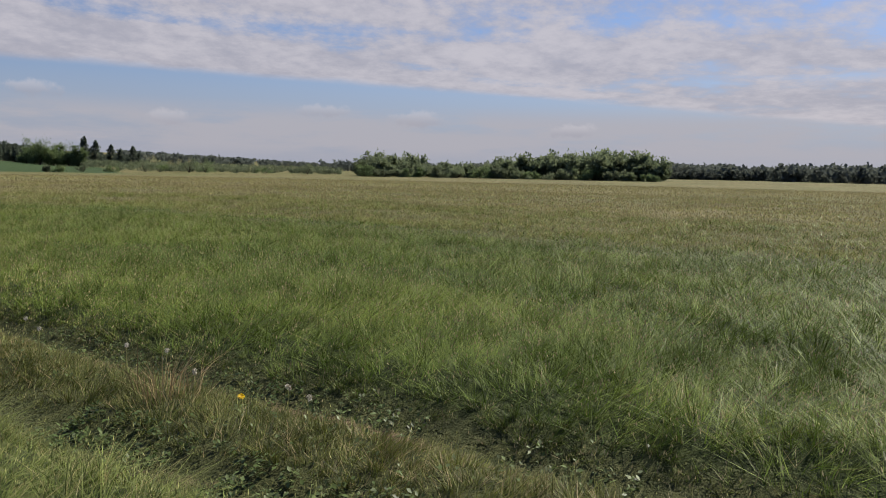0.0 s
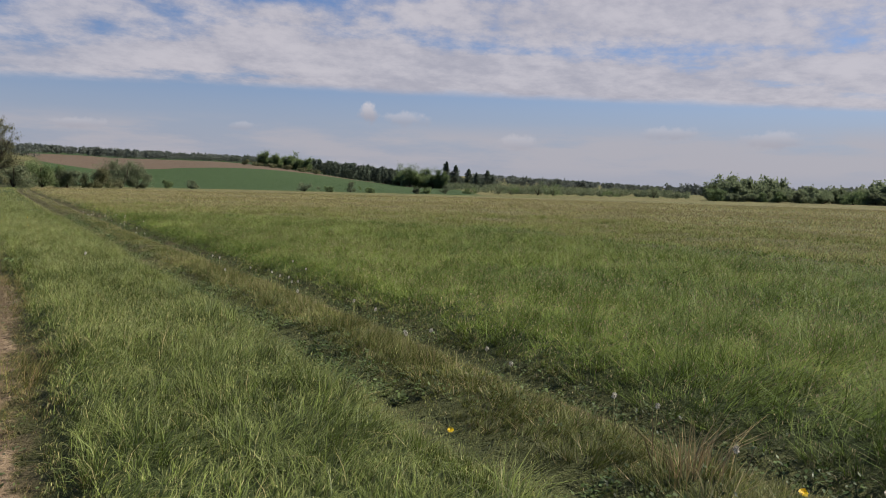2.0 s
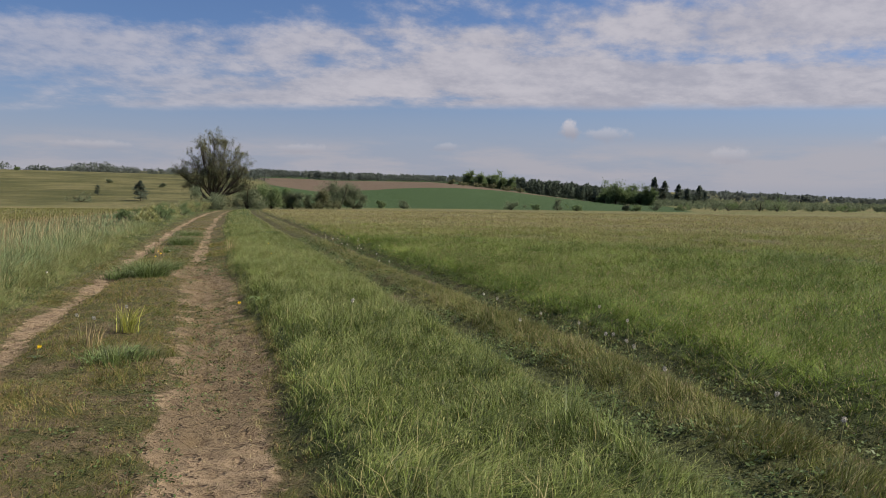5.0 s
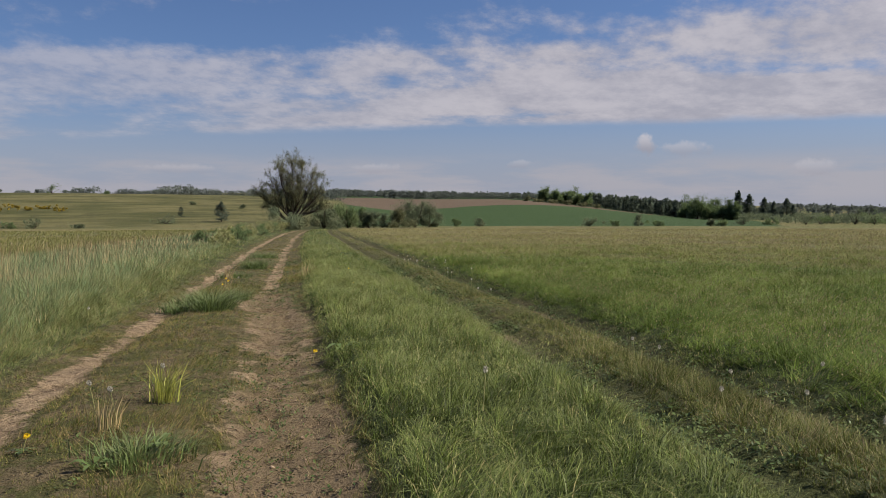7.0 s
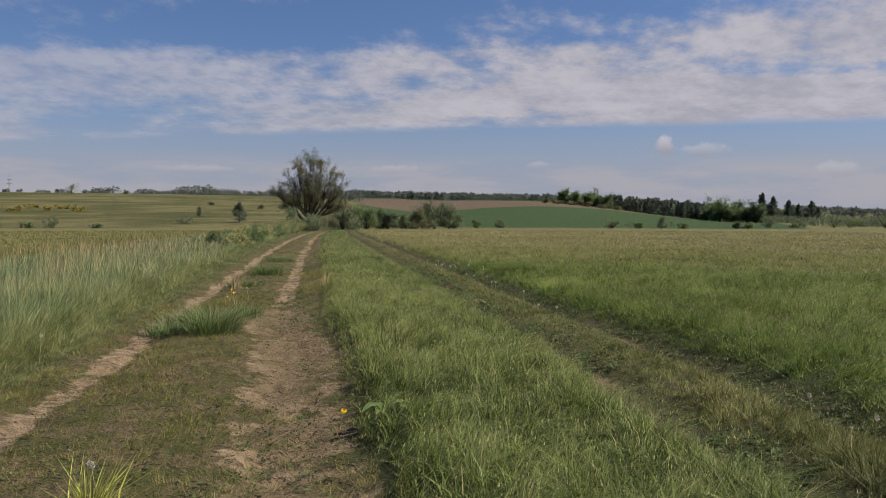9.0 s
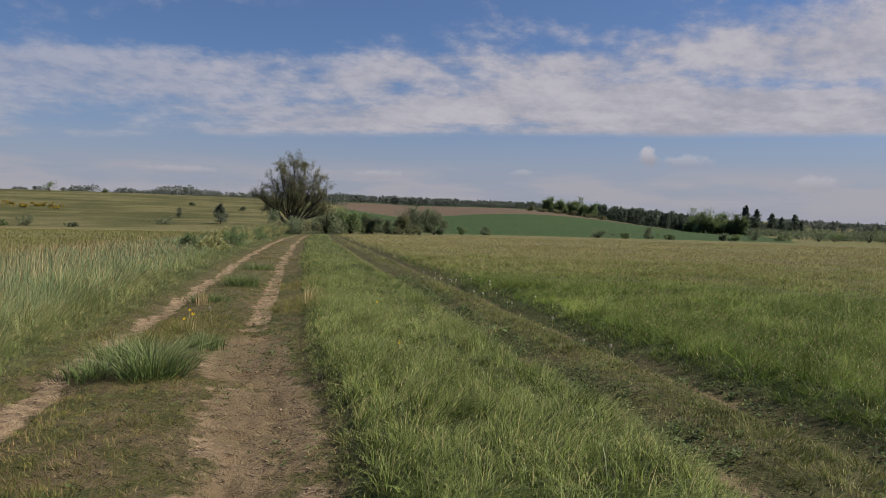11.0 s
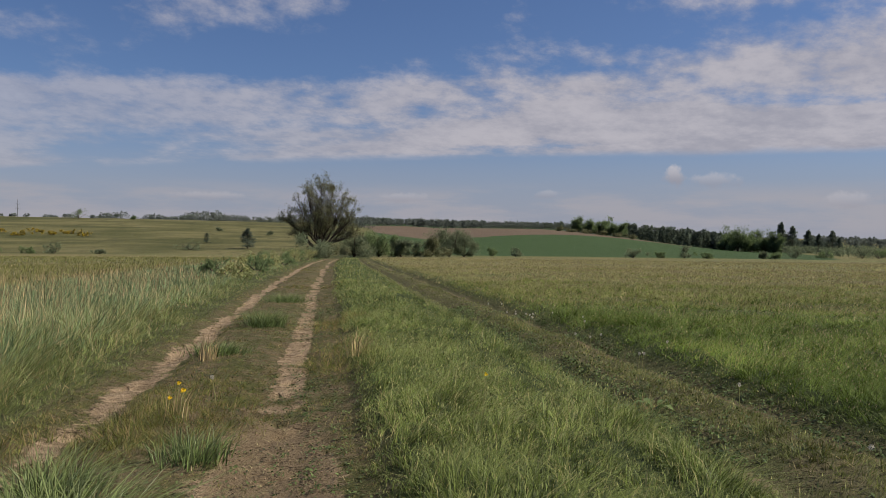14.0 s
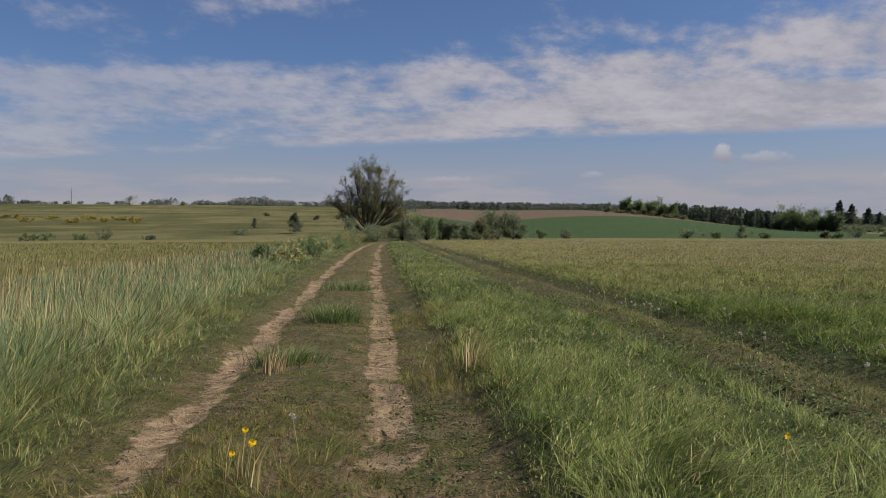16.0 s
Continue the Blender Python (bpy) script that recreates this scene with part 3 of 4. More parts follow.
west, west_tops = grow(-60, -8, west_field_height, 0.40, 1.5, 0.5, 0.25, seeds=0.06)
stuff("west_field_grass", west, WEST, "pale green grass field beyond the reeds", "grass")
stuff("west_field_seed_heads", west_tops, SEED, "tan seed heads over the field beyond the reeds", "grass")


def litter_height(x, y, u):
    on = np.maximum(ridge(u, rut_east(y), 0.42) * smooth(y, 8, 13), ridge(u, 0.05, 0.25))
    return np.where(RNG.random(len(x)) < on * 0.5, 0.05, 0)


litter, _ = grow(-1.6, 0.5, litter_height, 0.35, 0.9, 2.2, 0.0, y1=60)
stuff("trampled_straw", litter, SEED, "flattened straw and dead grass on the sandy rut", "straw")


def leaf_cards(x, y, z, size, flat=0.5, aspect=0.62):
    """Pointed leaves of four triangles with a folded midrib, turned every way."""
    n = len(x)
    turn, tilt = RNG.uniform(0, 2 * np.pi, n), RNG.uniform(-1, 1, n) * np.pi * 0.5 * (1 - flat) + flat * RNG.uniform(0.1, 0.6, n)
    ax, ay, az = np.cos(turn) * np.cos(tilt), np.sin(turn) * np.cos(tilt), np.sin(tilt)
    bx, by = -np.sin(turn), np.cos(turn)
    spin = RNG.uniform(-1, 1, n) * (1 - flat) * 1.3
    cx, cy, cz = bx * np.cos(spin), by * np.cos(spin), np.sin(spin)
    w = size * aspect * 0.5
    p = lambda a, b, c: np.stack((x + ax * size * a + cx * w * b, y + ay * size * a + cy * w * b, z + az * size * a + cz * w * b + c * size), 1)
    verts = np.stack((p(0, 0, 0), p(0.45, 1, 0.06), p(1, 0, 0), p(0.45, -1, 0.06)), 1).reshape(-1, 3)
    base = np.arange(n)[:, None] * 4
    return verts, np.concatenate((base + (0, 1, 2), base + (0, 2, 3))), np.ones(n * 4)


def weeds():
    pieces = []
    for at, wide, density in ((2.45, 0.22, 2600), (3.68, 0.12, 1500), (3.0, 0.35, 200), (-0.4, 0.35, 700), (-1.3, 0.6, 300)):
        x, y = scatter(density, at - 0.6, at + 0.6, -1, 34)
        keep = (RNG.random(len(x)) < ridge(across(x, y), at, wide)) & (field(x, y, 0.8) > 0.42)
        x, y = clumped(x[keep], y[keep], 0.7, 0.22)
        pieces.append(leaf_cards(x, y, lie(x, y) + RNG.uniform(0.005, 0.07 if at > 1 else 0.02, len(x)), RNG.uniform(0.015, 0.042 if at > 1 else 0.03, len(x)), 0.55))
    stuff("rut_weeds", pieces, WEED, "dark broad-leaved weeds matted in the wheel ruts", "weeds")


weeds()


def clods():
    x, y = scatter(45, -2.7, 0.3, 1, 32)
    keep = (masks(x, y)[0] > 0.45) & (RNG.random(len(x)) < 0.9)
    x, y = x[keep], y[keep]
    size = RNG.gamma(1.6, 0.0022, len(x)) + 0.0015
    shape = np.array(((1, 0, 0), (0, 1, 0), (-1, 0, 0), (0, -1, 0), (0, 0, 0.8), (0, 0, -0.6)))
    verts = shape[None] * size[:, None, None] * RNG.uniform(0.6, 1.4, (len(x), 6, 1))
    verts = verts + np.stack((x, y, lie(x, y) + size * 0.3), 1)[:, None, :]
    tri = np.array(((0, 1, 4), (1, 2, 4), (2, 3, 4), (3, 0, 4), (1, 0, 5), (2, 1, 5), (3, 2, 5), (0, 3, 5)))
    faces = (np.arange(len(x))[:, None, None] * 6 + tri[None]).reshape(-1, 3)
    stuff("sand_clods", [(verts.reshape(-1, 3), faces, np.zeros(len(x) * 6))], CLOD, "small crumbs of sandy soil in the ruts", "soil")


clods()


# ---- trees and bushes ----
def thing(name, at, label, category, group=""):
    ob = new(name)
    ob.location = at
    ob.empty_display_size = 0.2
    return tagged(ob, label, category, group)


def part_of(parent, name, arrays, material, label="", smooth_shade=False):
    v, f, a = arrays
    ob = new(name, mesh_from(name, v, f, material, smooth_shade, (("along", a),)))
    ob.parent = parent
    return tagged(ob, label)


def tube(points, radii, sides=5):
    """A tapered limb through points."""
    rows = []
    for i, (p, r) in enumerate(zip(points, radii)):
        d = (points[min(i + 1, len(points) - 1)] - points[max(i - 1, 0)]).normalized()
        s = d.cross(Vector((0.31, 0.2, 0.93)) if abs(d.z) < 0.9 else Vector((1, 0.1, 0))).normalized()
        t = d.cross(s)
        rows += [tuple(p + (s * math.cos(k) + t * math.sin(k)) * r) for k in np.arange(sides) * 2 * math.pi / sides]
    n = len(points)
    faces = []
    for i in range(n - 1):
        for k in range(sides):
            a, b = i * sides + k, i * sides + (k + 1) % sides
            faces += [(a, b, b + sides), (a, b + sides, a + sides)]
    return np.array(rows), np.array(faces), np.zeros(len(rows))


def limb(start, way, length, radius, rise, rng, steps=5, wander=0.25):
    points, d = [start.copy()], way.normalized()
    for i in range(steps):
        d = (d + Vector((rng.gauss(0, wander), rng.gauss(0, wander), rng.gauss(0, wander * 0.6) + rise))).normalized()
        points.append(points[-1] + d * length / steps)
    return points, [radius * (1 - 0.75 * i / steps) for i in range(steps + 1)]


def branching(seed, trunk_h, trunk_r, limbs, height, spread, subs, twigs, rise=0.12, lean=(0, 0)):
    """Wood and twig tips of a broad-leaved tree."""
    rng = random.Random(seed)
    wood, tips = [], []
    base = [Vector((lean[0] * k * k, lean[1] * k * k, trunk_h * k - 0.15 * (k == 0))) for k in (0, 0.5, 1)]
    wood.append(tube(base, [trunk_r * 1.3, trunk_r, trunk_r * 0.85], 8))
    mid = Vector((0, 0, trunk_h * 0.3 + height * 0.53))
    for i in range(limbs):
        a = 2.4 * i + rng.uniform(-0.4, 0.4)
        up = 0.16 + 0.82 * ((i * 0.7549 + 0.3) % 1.0) ** 0.7
        flat = math.sqrt(1 - up * up)
        way = Vector((math.cos(a) * flat, math.sin(a) * flat, up))
        # as far as the rounded outline of the crown lets it
        start = base[-1] * rng.uniform(0.7, 1.0)
        reach = 0.5
        while reach < height and sum(((start + way * reach - mid)[k] / h) ** 2 for k, h in enumerate((spread, spread, height * 0.47))) < 1:
            reach += 0.1
        reach *= rng.uniform(0.70, 0.88)
        pts, rad = limb(start, way, reach, trunk_r * 0.42, rise * 0.3, rng, 6, 0.13)
        wood.append(tube(pts, rad, 6))
        for j in range(subs):
            k = rng.randint(2, 6)
            way = (pts[k] - pts[k - 1]).normalized() + Vector((rng.gauss(0, 0.8), rng.gauss(0, 0.8), rng.gauss(0.2, 0.45)))
            sp, sr = limb(pts[k], way, max(reach, height * 0.3) * rng.uniform(0.25, 0.45), rad[k] * 0.6, rise, rng, 4, 0.22)
            wood.append(tube(sp, sr, 4))
            tips.append(sp[:4])
            for m in range(twigs):
                q = rng.randint(1, 4)
                way = (sp[q] - sp[q - 1]).normalized() + Vector((rng.gauss(0, 0.8), rng.gauss(0, 0.8), rng.gauss(0.1, 0.5)))
                tp, tr = limb(sp[q], way, max(reach, height * 0.3) * rng.uniform(0.10, 0.22), max(sr[q] * 0.5, 0.012), rise * 0.5, rng, 3, 0.2)
                wood.append(tube(tp, tr, 3))
                tips.append(tp)
    return wood, tips


def leaves_on(tips, per, size, spread, seed):
    rng = np.random.default_rng(seed)
    pts = np.array([[tuple(p) for p in t] for t in tips])
    pick, k = rng.integers(0, len(pts), len(pts) * per), rng.random(len(pts) * per) * 2.999
    i, f = k.astype(int), (k % 1)[:, None]
    at = pts[pick, i] * (1 - f) + pts[pick, i + 1] * f + rng.normal(0, spread, (len(pick), 3))
    at[:, 2] = np.maximum(at[:, 2], 0.1)
    return leaf_cards(at[:, 0], at[:, 1], at[:, 2], rng.uniform(0.6, 1.3, len(at)) * size, 0.2)


# the willow's crown, lobe by lobe: centre and radius
LOBES = ((-5.9, 0.2, 6.9, 1.2), (-3.6, 0.6, 8.8, 1.6), (-2.0, -1.2, 11.2, 1.7), (0.2, 1.0, 12.4, 1.7), (2.6, -0.5, 12.0, 1.5), (4.7, 0.8, 10.4, 1.6), (5.9, -0.6, 7.7, 1.8),
         (4.9, 1.4, 5.2, 1.8), (2.2, -1.8, 8.6, 2.1), (-0.8, 1.8, 8.0, 2.1), (-2.9, -1.4, 5.6, 1.9), (0.6, 0.2, 5.0, 2.2), (0.2, -2.6, 6.4, 1.9), (-0.4, 2.6, 10.0, 1.8), (2.4, 2.2, 6.6, 2.0), (-4.2, -0.6, 4.2, 1.3), (6.6, 0.2, 4.4, 1.2))


def old_willow(at):
    """Several leaning stems, each feeding a lobe of the crown with forked boughs and thin twigs."""
    tree = thing("willow_tree", at, "large old willow with bare twigs and sparse young leaves", "tree")
    rng = random.Random(3)
    fork = Vector((0.1, 0, 2.0))
    wood, tips = [tube([Vector((-0.1, 0, -0.2)), Vector((0.1, 0.05, 0.9)), fork], [0.95, 0.62, 0.55], 9)], []
    for x, y, z, r in LOBES:
        goal = Vector((x, y, z))
        start = fork + Vector((0, 0, rng.uniform(-0.9, 0.2)))
        bow = start.lerp(goal, 0.45) + Vector((x * 0.14, y * 0.14, -0.06 * abs(x)))
        stem = []
        for k in range(7):
            f = k / 6
            p = start.lerp(bow, f).lerp(bow.lerp(goal, f), f)
            stem.append(p + Vector((rng.gauss(0, 0.28), rng.gauss(0, 0.28), rng.gauss(0, 0.15))) * (0 < k < 6))
        rad = [0.22 - 0.17 * k / 6 for k in range(7)]
        wood.append(tube(stem, rad, 6))
        for j in range(int(11 + 5 * r)):
            k = rng.randint(2, 6)
            a, up = rng.random() * 6.283, rng.uniform(-0.7, 1.0)
            flat = math.sqrt(1 - up * up) * r
            end = goal + Vector((math.cos(a) * flat, math.sin(a) * flat, up * r)) * rng.uniform(0.6, 1.15)
            if k < 4:
                end = stem[k].lerp(end, 0.75)
            way = end - stem[k]
            bough, brad = limb(stem[k], way, way.length, max(rad[k] * 0.45, 0.035), 0.02, rng, 4, 0.14)
            wood.append(tube(bough, brad, 4))
            tips.append(bough[1:])
            for m in range(6):
                q = rng.randint(2, 4)
                out = (bough[q] - bough[q - 1]).normalized() + Vector((rng.gauss(0, 0.8), rng.gauss(0, 0.8), rng.gauss(0.25, 0.5)))
                twig, trad = limb(bough[q], out, rng.uniform(0.5, 1.3), 0.022, 0.04, rng, 3, 0.2)
                wood.append(tube(twig, trad, 3))
                tips.append(twig)
    part_of(tree, "trunk", join(wood), BARK, "dark gnarled willow trunk and limbs")
    tree.scale = (0.92, 0.92, 1.0)
    part_of(tree, "crown", leaves_on(tips, 14, 0.19, 0.20, 11), YOUNG, "thin crown of small olive leaves")
    return tree


def broad_tree(name, at, height, width, seed, material, label, group="", dense=26, size=0.5):
    tree = thing(name, at, label, "tree", group)
    wood, tips = branching(seed, height * 0.15, height * 0.028, 11, height, width * 0.5, 3, 2, 0.03)
    part_of(tree, "trunk", join(wood), BARK)
    part_of(tree, "crown", leaves_on(tips, dense, size, height * 0.075, seed), material)
    return tree


def bush(name, at, height, width, seed, material, label, group="", count=900, size=0.22, depth=None):
    """Stems from the ground under a lumpy crown."""
    rng = np.random.default_rng(seed)
    rnd = random.Random(seed)
    ob = thing(name, at, label, "bush", group)
    wood = []
    for i in range(6):
        a = rnd.random() * 6.28
        pts, rad = limb(Vector((0, 0, -0.1)), Vector((math.cos(a) * width * 0.5, math.sin(a) * width * 0.5, height)), height * 0.85, 0.03 + height * 0.012, 0.0, rnd, 4, 0.15)
        wood.append(tube(pts, rad, 4))
    part_of(ob, "stems", join(wood), BARK)
    lumps = 14
    c = rng.normal(0, 1, (lumps, 3)) * (width * 0.26, (depth or width) * 0.26, 0) + np.stack((np.zeros(lumps), np.zeros(lumps), rng.uniform(0.06, 0.74, lumps) * height), 1)
    r = rng.uniform(0.15, 0.28, lumps) * np.minimum(width, height * 1.3)
    pick = rng.integers(0, lumps, count)
    d = rng.normal(0, 1, (count, 3))
    d /= np.linalg.norm(d, axis=1)[:, None]
    p = c[pick] + d * (r[pick] * rng.uniform(0.25, 1.12, count))[:, None] * (1, 1, 0.9)
    p[:, 2] = np.clip(p[:, 2], 0.02 + rng.random(count) * 0.16 * height, height * 1.05)
    part_of(ob, "foliage", leaf_cards(p[:, 0], p[:, 1], p[:, 2], rng.uniform(0.6, 1.4, count) * size, 0.2), material)
    return ob


def conifer(name, at, height, width, seed, label, group="", bare=0.1, count=34, sparse=1.0):
    """A straight stem with drooping whorls of needles, each a bough of fringed sprays."""
    rng = np.random.default_rng(seed)
    rnd = random.Random(seed)
    tree = thing(name, at, label, "tree", group)
    stem = [Vector((0, 0, -0.1)), Vector((rnd.gauss(0, 0.05), 0, height * 0.5)), Vector((rnd.gauss(0, 0.1), 0, height))]
    wood, xs = [tube(stem, [height * 0.022, height * 0.014, 0.02], 6)], []
    boughs = int(count * sparse)
    for i in range(boughs):
        k = bare + (1 - bare) * (i + rnd.random()) / boughs
        a = 2.4 * i + rnd.gauss(0, 0.4)
        reach = width * 0.5 * (0.10 + 0.95 * (1 - k) ** 0.75) * rnd.choice((0.7, 0.85, 1.0, 1.15))
        pts, rad = limb(Vector((0, 0, height * k)), Vector((math.cos(a), math.sin(a), 0.12)), reach, 0.03 * (1 - k) + 0.01, -0.04, rnd, 3, 0.08)
        wood.append(tube(pts, rad, 3))
        for q in range(56):
            f = rnd.random() ** 0.7
            p = pts[0].lerp(pts[-1], f)
            xs.append((p.x + rnd.gauss(0, 0.15 * reach), p.y + rnd.gauss(0, 0.15 * reach), p.z + rnd.gauss(-0.01, 0.018) * height))
    xs = np.array(xs)
    part_of(tree, "trunk", join(wood), BARK)
    part_of(tree, "needles", leaf_cards(xs[:, 0], xs[:, 1], xs[:, 2], rng.uniform(0.6, 1.3, len(xs)) * height * 0.07, 0.3), NEEDLE)
    return tree


def spot(az, r, y0=7.5, x0=-0.1):
    """A place by its bearing from the track and its distance."""
    x, y = x0 + r * math.sin(radians(az)), y0 + r * math.cos(radians(az))
    return Vector((x, y, float(lie(np.array([x]), np.array([y]))[0])))


old_willow(spot(-0.62, 143))

for i, (az, r, h, w) in enumerate(((1.8, 150, 4.9, 4.8), (3.5, 158, 4.3, 4.6), (5.0, 160, 3.5, 4.4), (7.1, 163, 3.9, 4.2), (8.4, 168, 5.6, 5.8), (9.4, 170, 4.2, 4.4))):
    bush("hawthorn_bush", spot(az, r), h * 1.22, w * 1.3, 40 + i, (BUSH, LEAF, BUSH, YOUNG, BUSH, BUSH)[i], "dense grey-green hawthorn bush at the meadow's edge", "bushes by the willow", 4800, 0.30)
bush("willow_bush", spot(-1.05, 114), 3.5, 4.6, 60, BUSH, "low rounded grey-green bush beside the track", "", 3400, 0.22)
bush("willow_bush", spot(-0.1, 128), 2.6, 4.2, 61, YOUNG, "low pale bush under the old willow", "", 2000, 0.22)
for i, (y, off, h, w) in enumerate(((47, -3.9, 0.9, 1.6), (55, -3.7, 1.1, 2.0), (63, -3.9, 1.25, 2.2), (72, -3.6, 1.3, 2.2), (81, -3.7, 1.6, 2.5), (91, -3.6, 1.7, 2.7), (101, -3.4, 1.9, 2.8), (52, -5.2, 1.0, 1.8), (66, -5.4, 1.2, 2.2), (78, -5.6, 1.4, 2.4))):
    x = off + float(bend(y))
    bush("bramble_bush", Vector((x, y, float(lie(np.array([x]), np.array([y]))[0]))), h * 0.8, w * 0.85, 70 + i, (VERGE, LEAF)[i % 2], "scrubby olive-green bush on the verge among reeds", "verge bushes", 1500, 0.09, 3.0)
for i, (az, r, h, w) in enumerate(((13.1, 186, 1.9, 2.2), (11.4, 184, 1.7, 3.0), (21.1, 188, 2.2, 3.2), (22.9, 188, 1.3, 2.0), (24.5, 190, 2.7, 2.6), (25.9, 190, 1.3, 3.0), (29.4, 192, 1.7, 1.7), (30.1, 193, 1.5, 2.4), (35.4, 232, 3.2, 5.2), (36.3, 236, 2.4, 5.0), (38.3, 236, 4.4, 4.4), (39.4, 236, 4.2, 6.0), (31.5, 215, 2.2, 2.6), (33.2, 225, 1.6, 3.6), (41.5, 240, 2.0, 5.0), (43.5, 245, 1.8, 6.0), (46.6, 240, 3.3, 4.2))):
    bush("field_bush", spot(az, r), h * 1.2, w * 1.1, 90 + i, (BUSH, LEAF)[i % 2], "small dark green bush along the far field edge", "bushes along the field edge", 700, 0.32)

conifer("spruce_tree", spot(-5.4, 206), 4.9, 5.6, 5, "small dark spruce on the grassy slope")
conifer("spruce_tree", spot(-8.1, 222), 2.7, 2.3, 6, "young slim spruce on the grassy slope", "", 0.05, 22)
for i, (az, r, h, w) in enumerate(((-16.1, 300, 3.8, 5.0), (-17.2, 178, 2.4, 3.6), (-18.6, 178, 1.5, 2.4), (-9.1, 200, 2.8, 5.4), (-12.8, 300, 1.3, 1.6), (-3.9, 250, 1.4, 1.5), (-20.6, 178, 1.9, 3.0), (-14.6, 176, 1.2, 2.6), (-21.6, 172, 1.6, 3.4), (-7.3, 260, 1.2, 1.6))):
    bush("scrub_bush", spot(az, r), h, w, 120 + i, (LEAF, BUSH)[i % 2], "dark scrub bush on the grassy hillside", "bushes on the hillside", 700, 0.26)
for i, (az, r, w) in enumerate(((-22.8, 228, 4), (-21.3, 235, 6), (-20.2, 226, 5), (-19.2, 236, 7), (-18.2, 228, 4), (-17.0, 232, 5), (-23.6, 240, 6), (-16.2, 226, 3))):
    bush("gorse_bush", spot(az, r, 18.8, -0.8), 1.3, w, 140 + i, GORSE, "yellow-flowering gorse bush on the hillside", "gorse on the hillside", 800, 0.26, 4.0)

# trees on the crest and on the flank of the ploughed hill
for i, (az, r, h, w) in enumerate(((17.9, 402, 8.0, 8), (18.6, 398, 7.6, 7), (19.3, 404, 7.4, 8), (20.1, 400, 8.2, 9), (20.8, 396, 6.4, 7), (28.5, 372, 11.0, 10), (29.3, 376, 9.0, 9), (30.2, 372, 10.0, 10), (27.7, 380, 8.2, 9), (30.8, 370, 8.0, 7))):
    broad_tree("broadleaf_tree", spot(az, r), h, w, 160 + i, LEAF, "rounded mid-green broadleaf tree on the field ridge", "trees on the field ridge", 60, 0.58)
for i, (az, h, w) in enumerate(((31.15, 12.6, 7.0), (31.85, 11.4, 8.6), (32.8, 9.8, 7.0), (33.4, 8.0, 5.6), (34.2, 9.2, 9.0), (31.5, 8.2, 5.0), (34.6, 6.6, 4.6))):
    conifer("pine_tree", spot(az, 372 + 5 * (i % 3)), h, w, 180 + i, "tall ragged dark pine at the foot of the ridge", "pines by the farm", 0.06, 30)
for i, (az, w) in enumerate(((16.6, 4), (17.4, 5), (18.4, 5), (19.5, 4), (20.6, 5), (21.6, 4))):
    bush("blossom_bush", spot(az, 388), 2.6, w, 200 + i, YOUNG, "pale blossoming bush at the field ridge", "bushes on the field ridge", 420, 0.6)

# the grove in the meadow to the east
GROVE = []
for i in range(4):
    GROVE.append(broad_tree("grove_tree", spot(50 + i, 236 + 6 * i, 0, 0), 7.0, 7.0, 210 + i, WOODS, "dark green tree in a dense meadow grove", "grove in the meadow", 24, 0.92))
rnd = random.Random(12)
for i in range(46):
    az = 48.9 + 22.0 * (i + rnd.random() * 0.8) / 46
    top = np.interp(az, (48.5, 49.5, 52, 53, 58, 59.5, 61, 63.3, 64, 66, 69, 70.5, 71.2), (4.2, 5.6, 5.7, 4.4, 4.2, 5.6, 7.2, 7.2, 7.6, 8.6, 8.2, 7.0, 4.6))
    k = top / 7.0 * rnd.uniform(0.86, 1.06)
    tree = copy_thing(GROVE[i % 4], Matrix.Translation(spot(az, 228 + rnd.random() * 26, 0, 0)) @ pose(0, 0, 0, 0, 0, rnd.random() * 360))
    tree.scale = (k * 1.05, k * 1.05, k)
for i in range(16):
    az = 49.2 + 21.4 * (i + rnd.random() * 0.7) / 16
    bush("grove_bush", spot(az, 222 + rnd.random() * 4, 0, 0), rnd.uniform(2.0, 3.8), rnd.uniform(5, 7.5), 260 + i, (LEAF, BUSH, WOODS)[i % 3], "low green bush before the meadow grove", "bushes before the grove", 1300, 0.5)


def woods(name, label, material, spans, size, per=46):
    """A far wood: crowns of leaf clumps over thin stems; spans of bearing, distance, top angle, count and slenderness."""
    pieces = []
    for az0, az1, r0, r1, el0, el1, count, slim in spans:
        f = RNG.random(count)
        az, r = az0 + (az1 - az0) * f, RNG.uniform(r0, r1, count)
        x, y = r * np.sin(np.radians(az)), 7.5 + r * np.cos(np.radians(az))
        g = lie(x, y)
        top = 1.45 + r * np.tan(np.radians(el0 + (el1 - el0) * f))
        h = np.clip(top - g, 1.6, 22.0) * RNG.uniform(0.62, 1.06, count)
        w = h * slim * RNG.uniform(0.8, 1.2, count)
        k = np.repeat(np.arange(count), per)
        d = RNG.normal(0, 1, (len(k), 3))
        d /= np.linalg.norm(d, axis=1)[:, None]
        level = RNG.random(len(k)) ** 0.8
        girth = (1 - level * 0.85) if slim < 0.4 else np.sqrt(np.clip(1 - (level * 1.9 - 0.9) ** 2, 0.02, 1))
        px, py = x[k] + d[:, 0] * w[k] * 0.5 * girth, y[k] + d[:, 1] * w[k] * 0.5 * girth
        pieces.append(leaf_cards(px, py, g[k] + h[k] * (0.06 + 0.92 * level), RNG.uniform(0.7, 1.3, len(k)) * size * np.clip(h[k] / 9, 0.45, 1.3), 0.25, 0.8))
        pieces.append(blades(x, y, h, np.full(count, 0.3), 0.05, 0.0, 1, g))
    stuff(name, pieces, material, label, "woods")


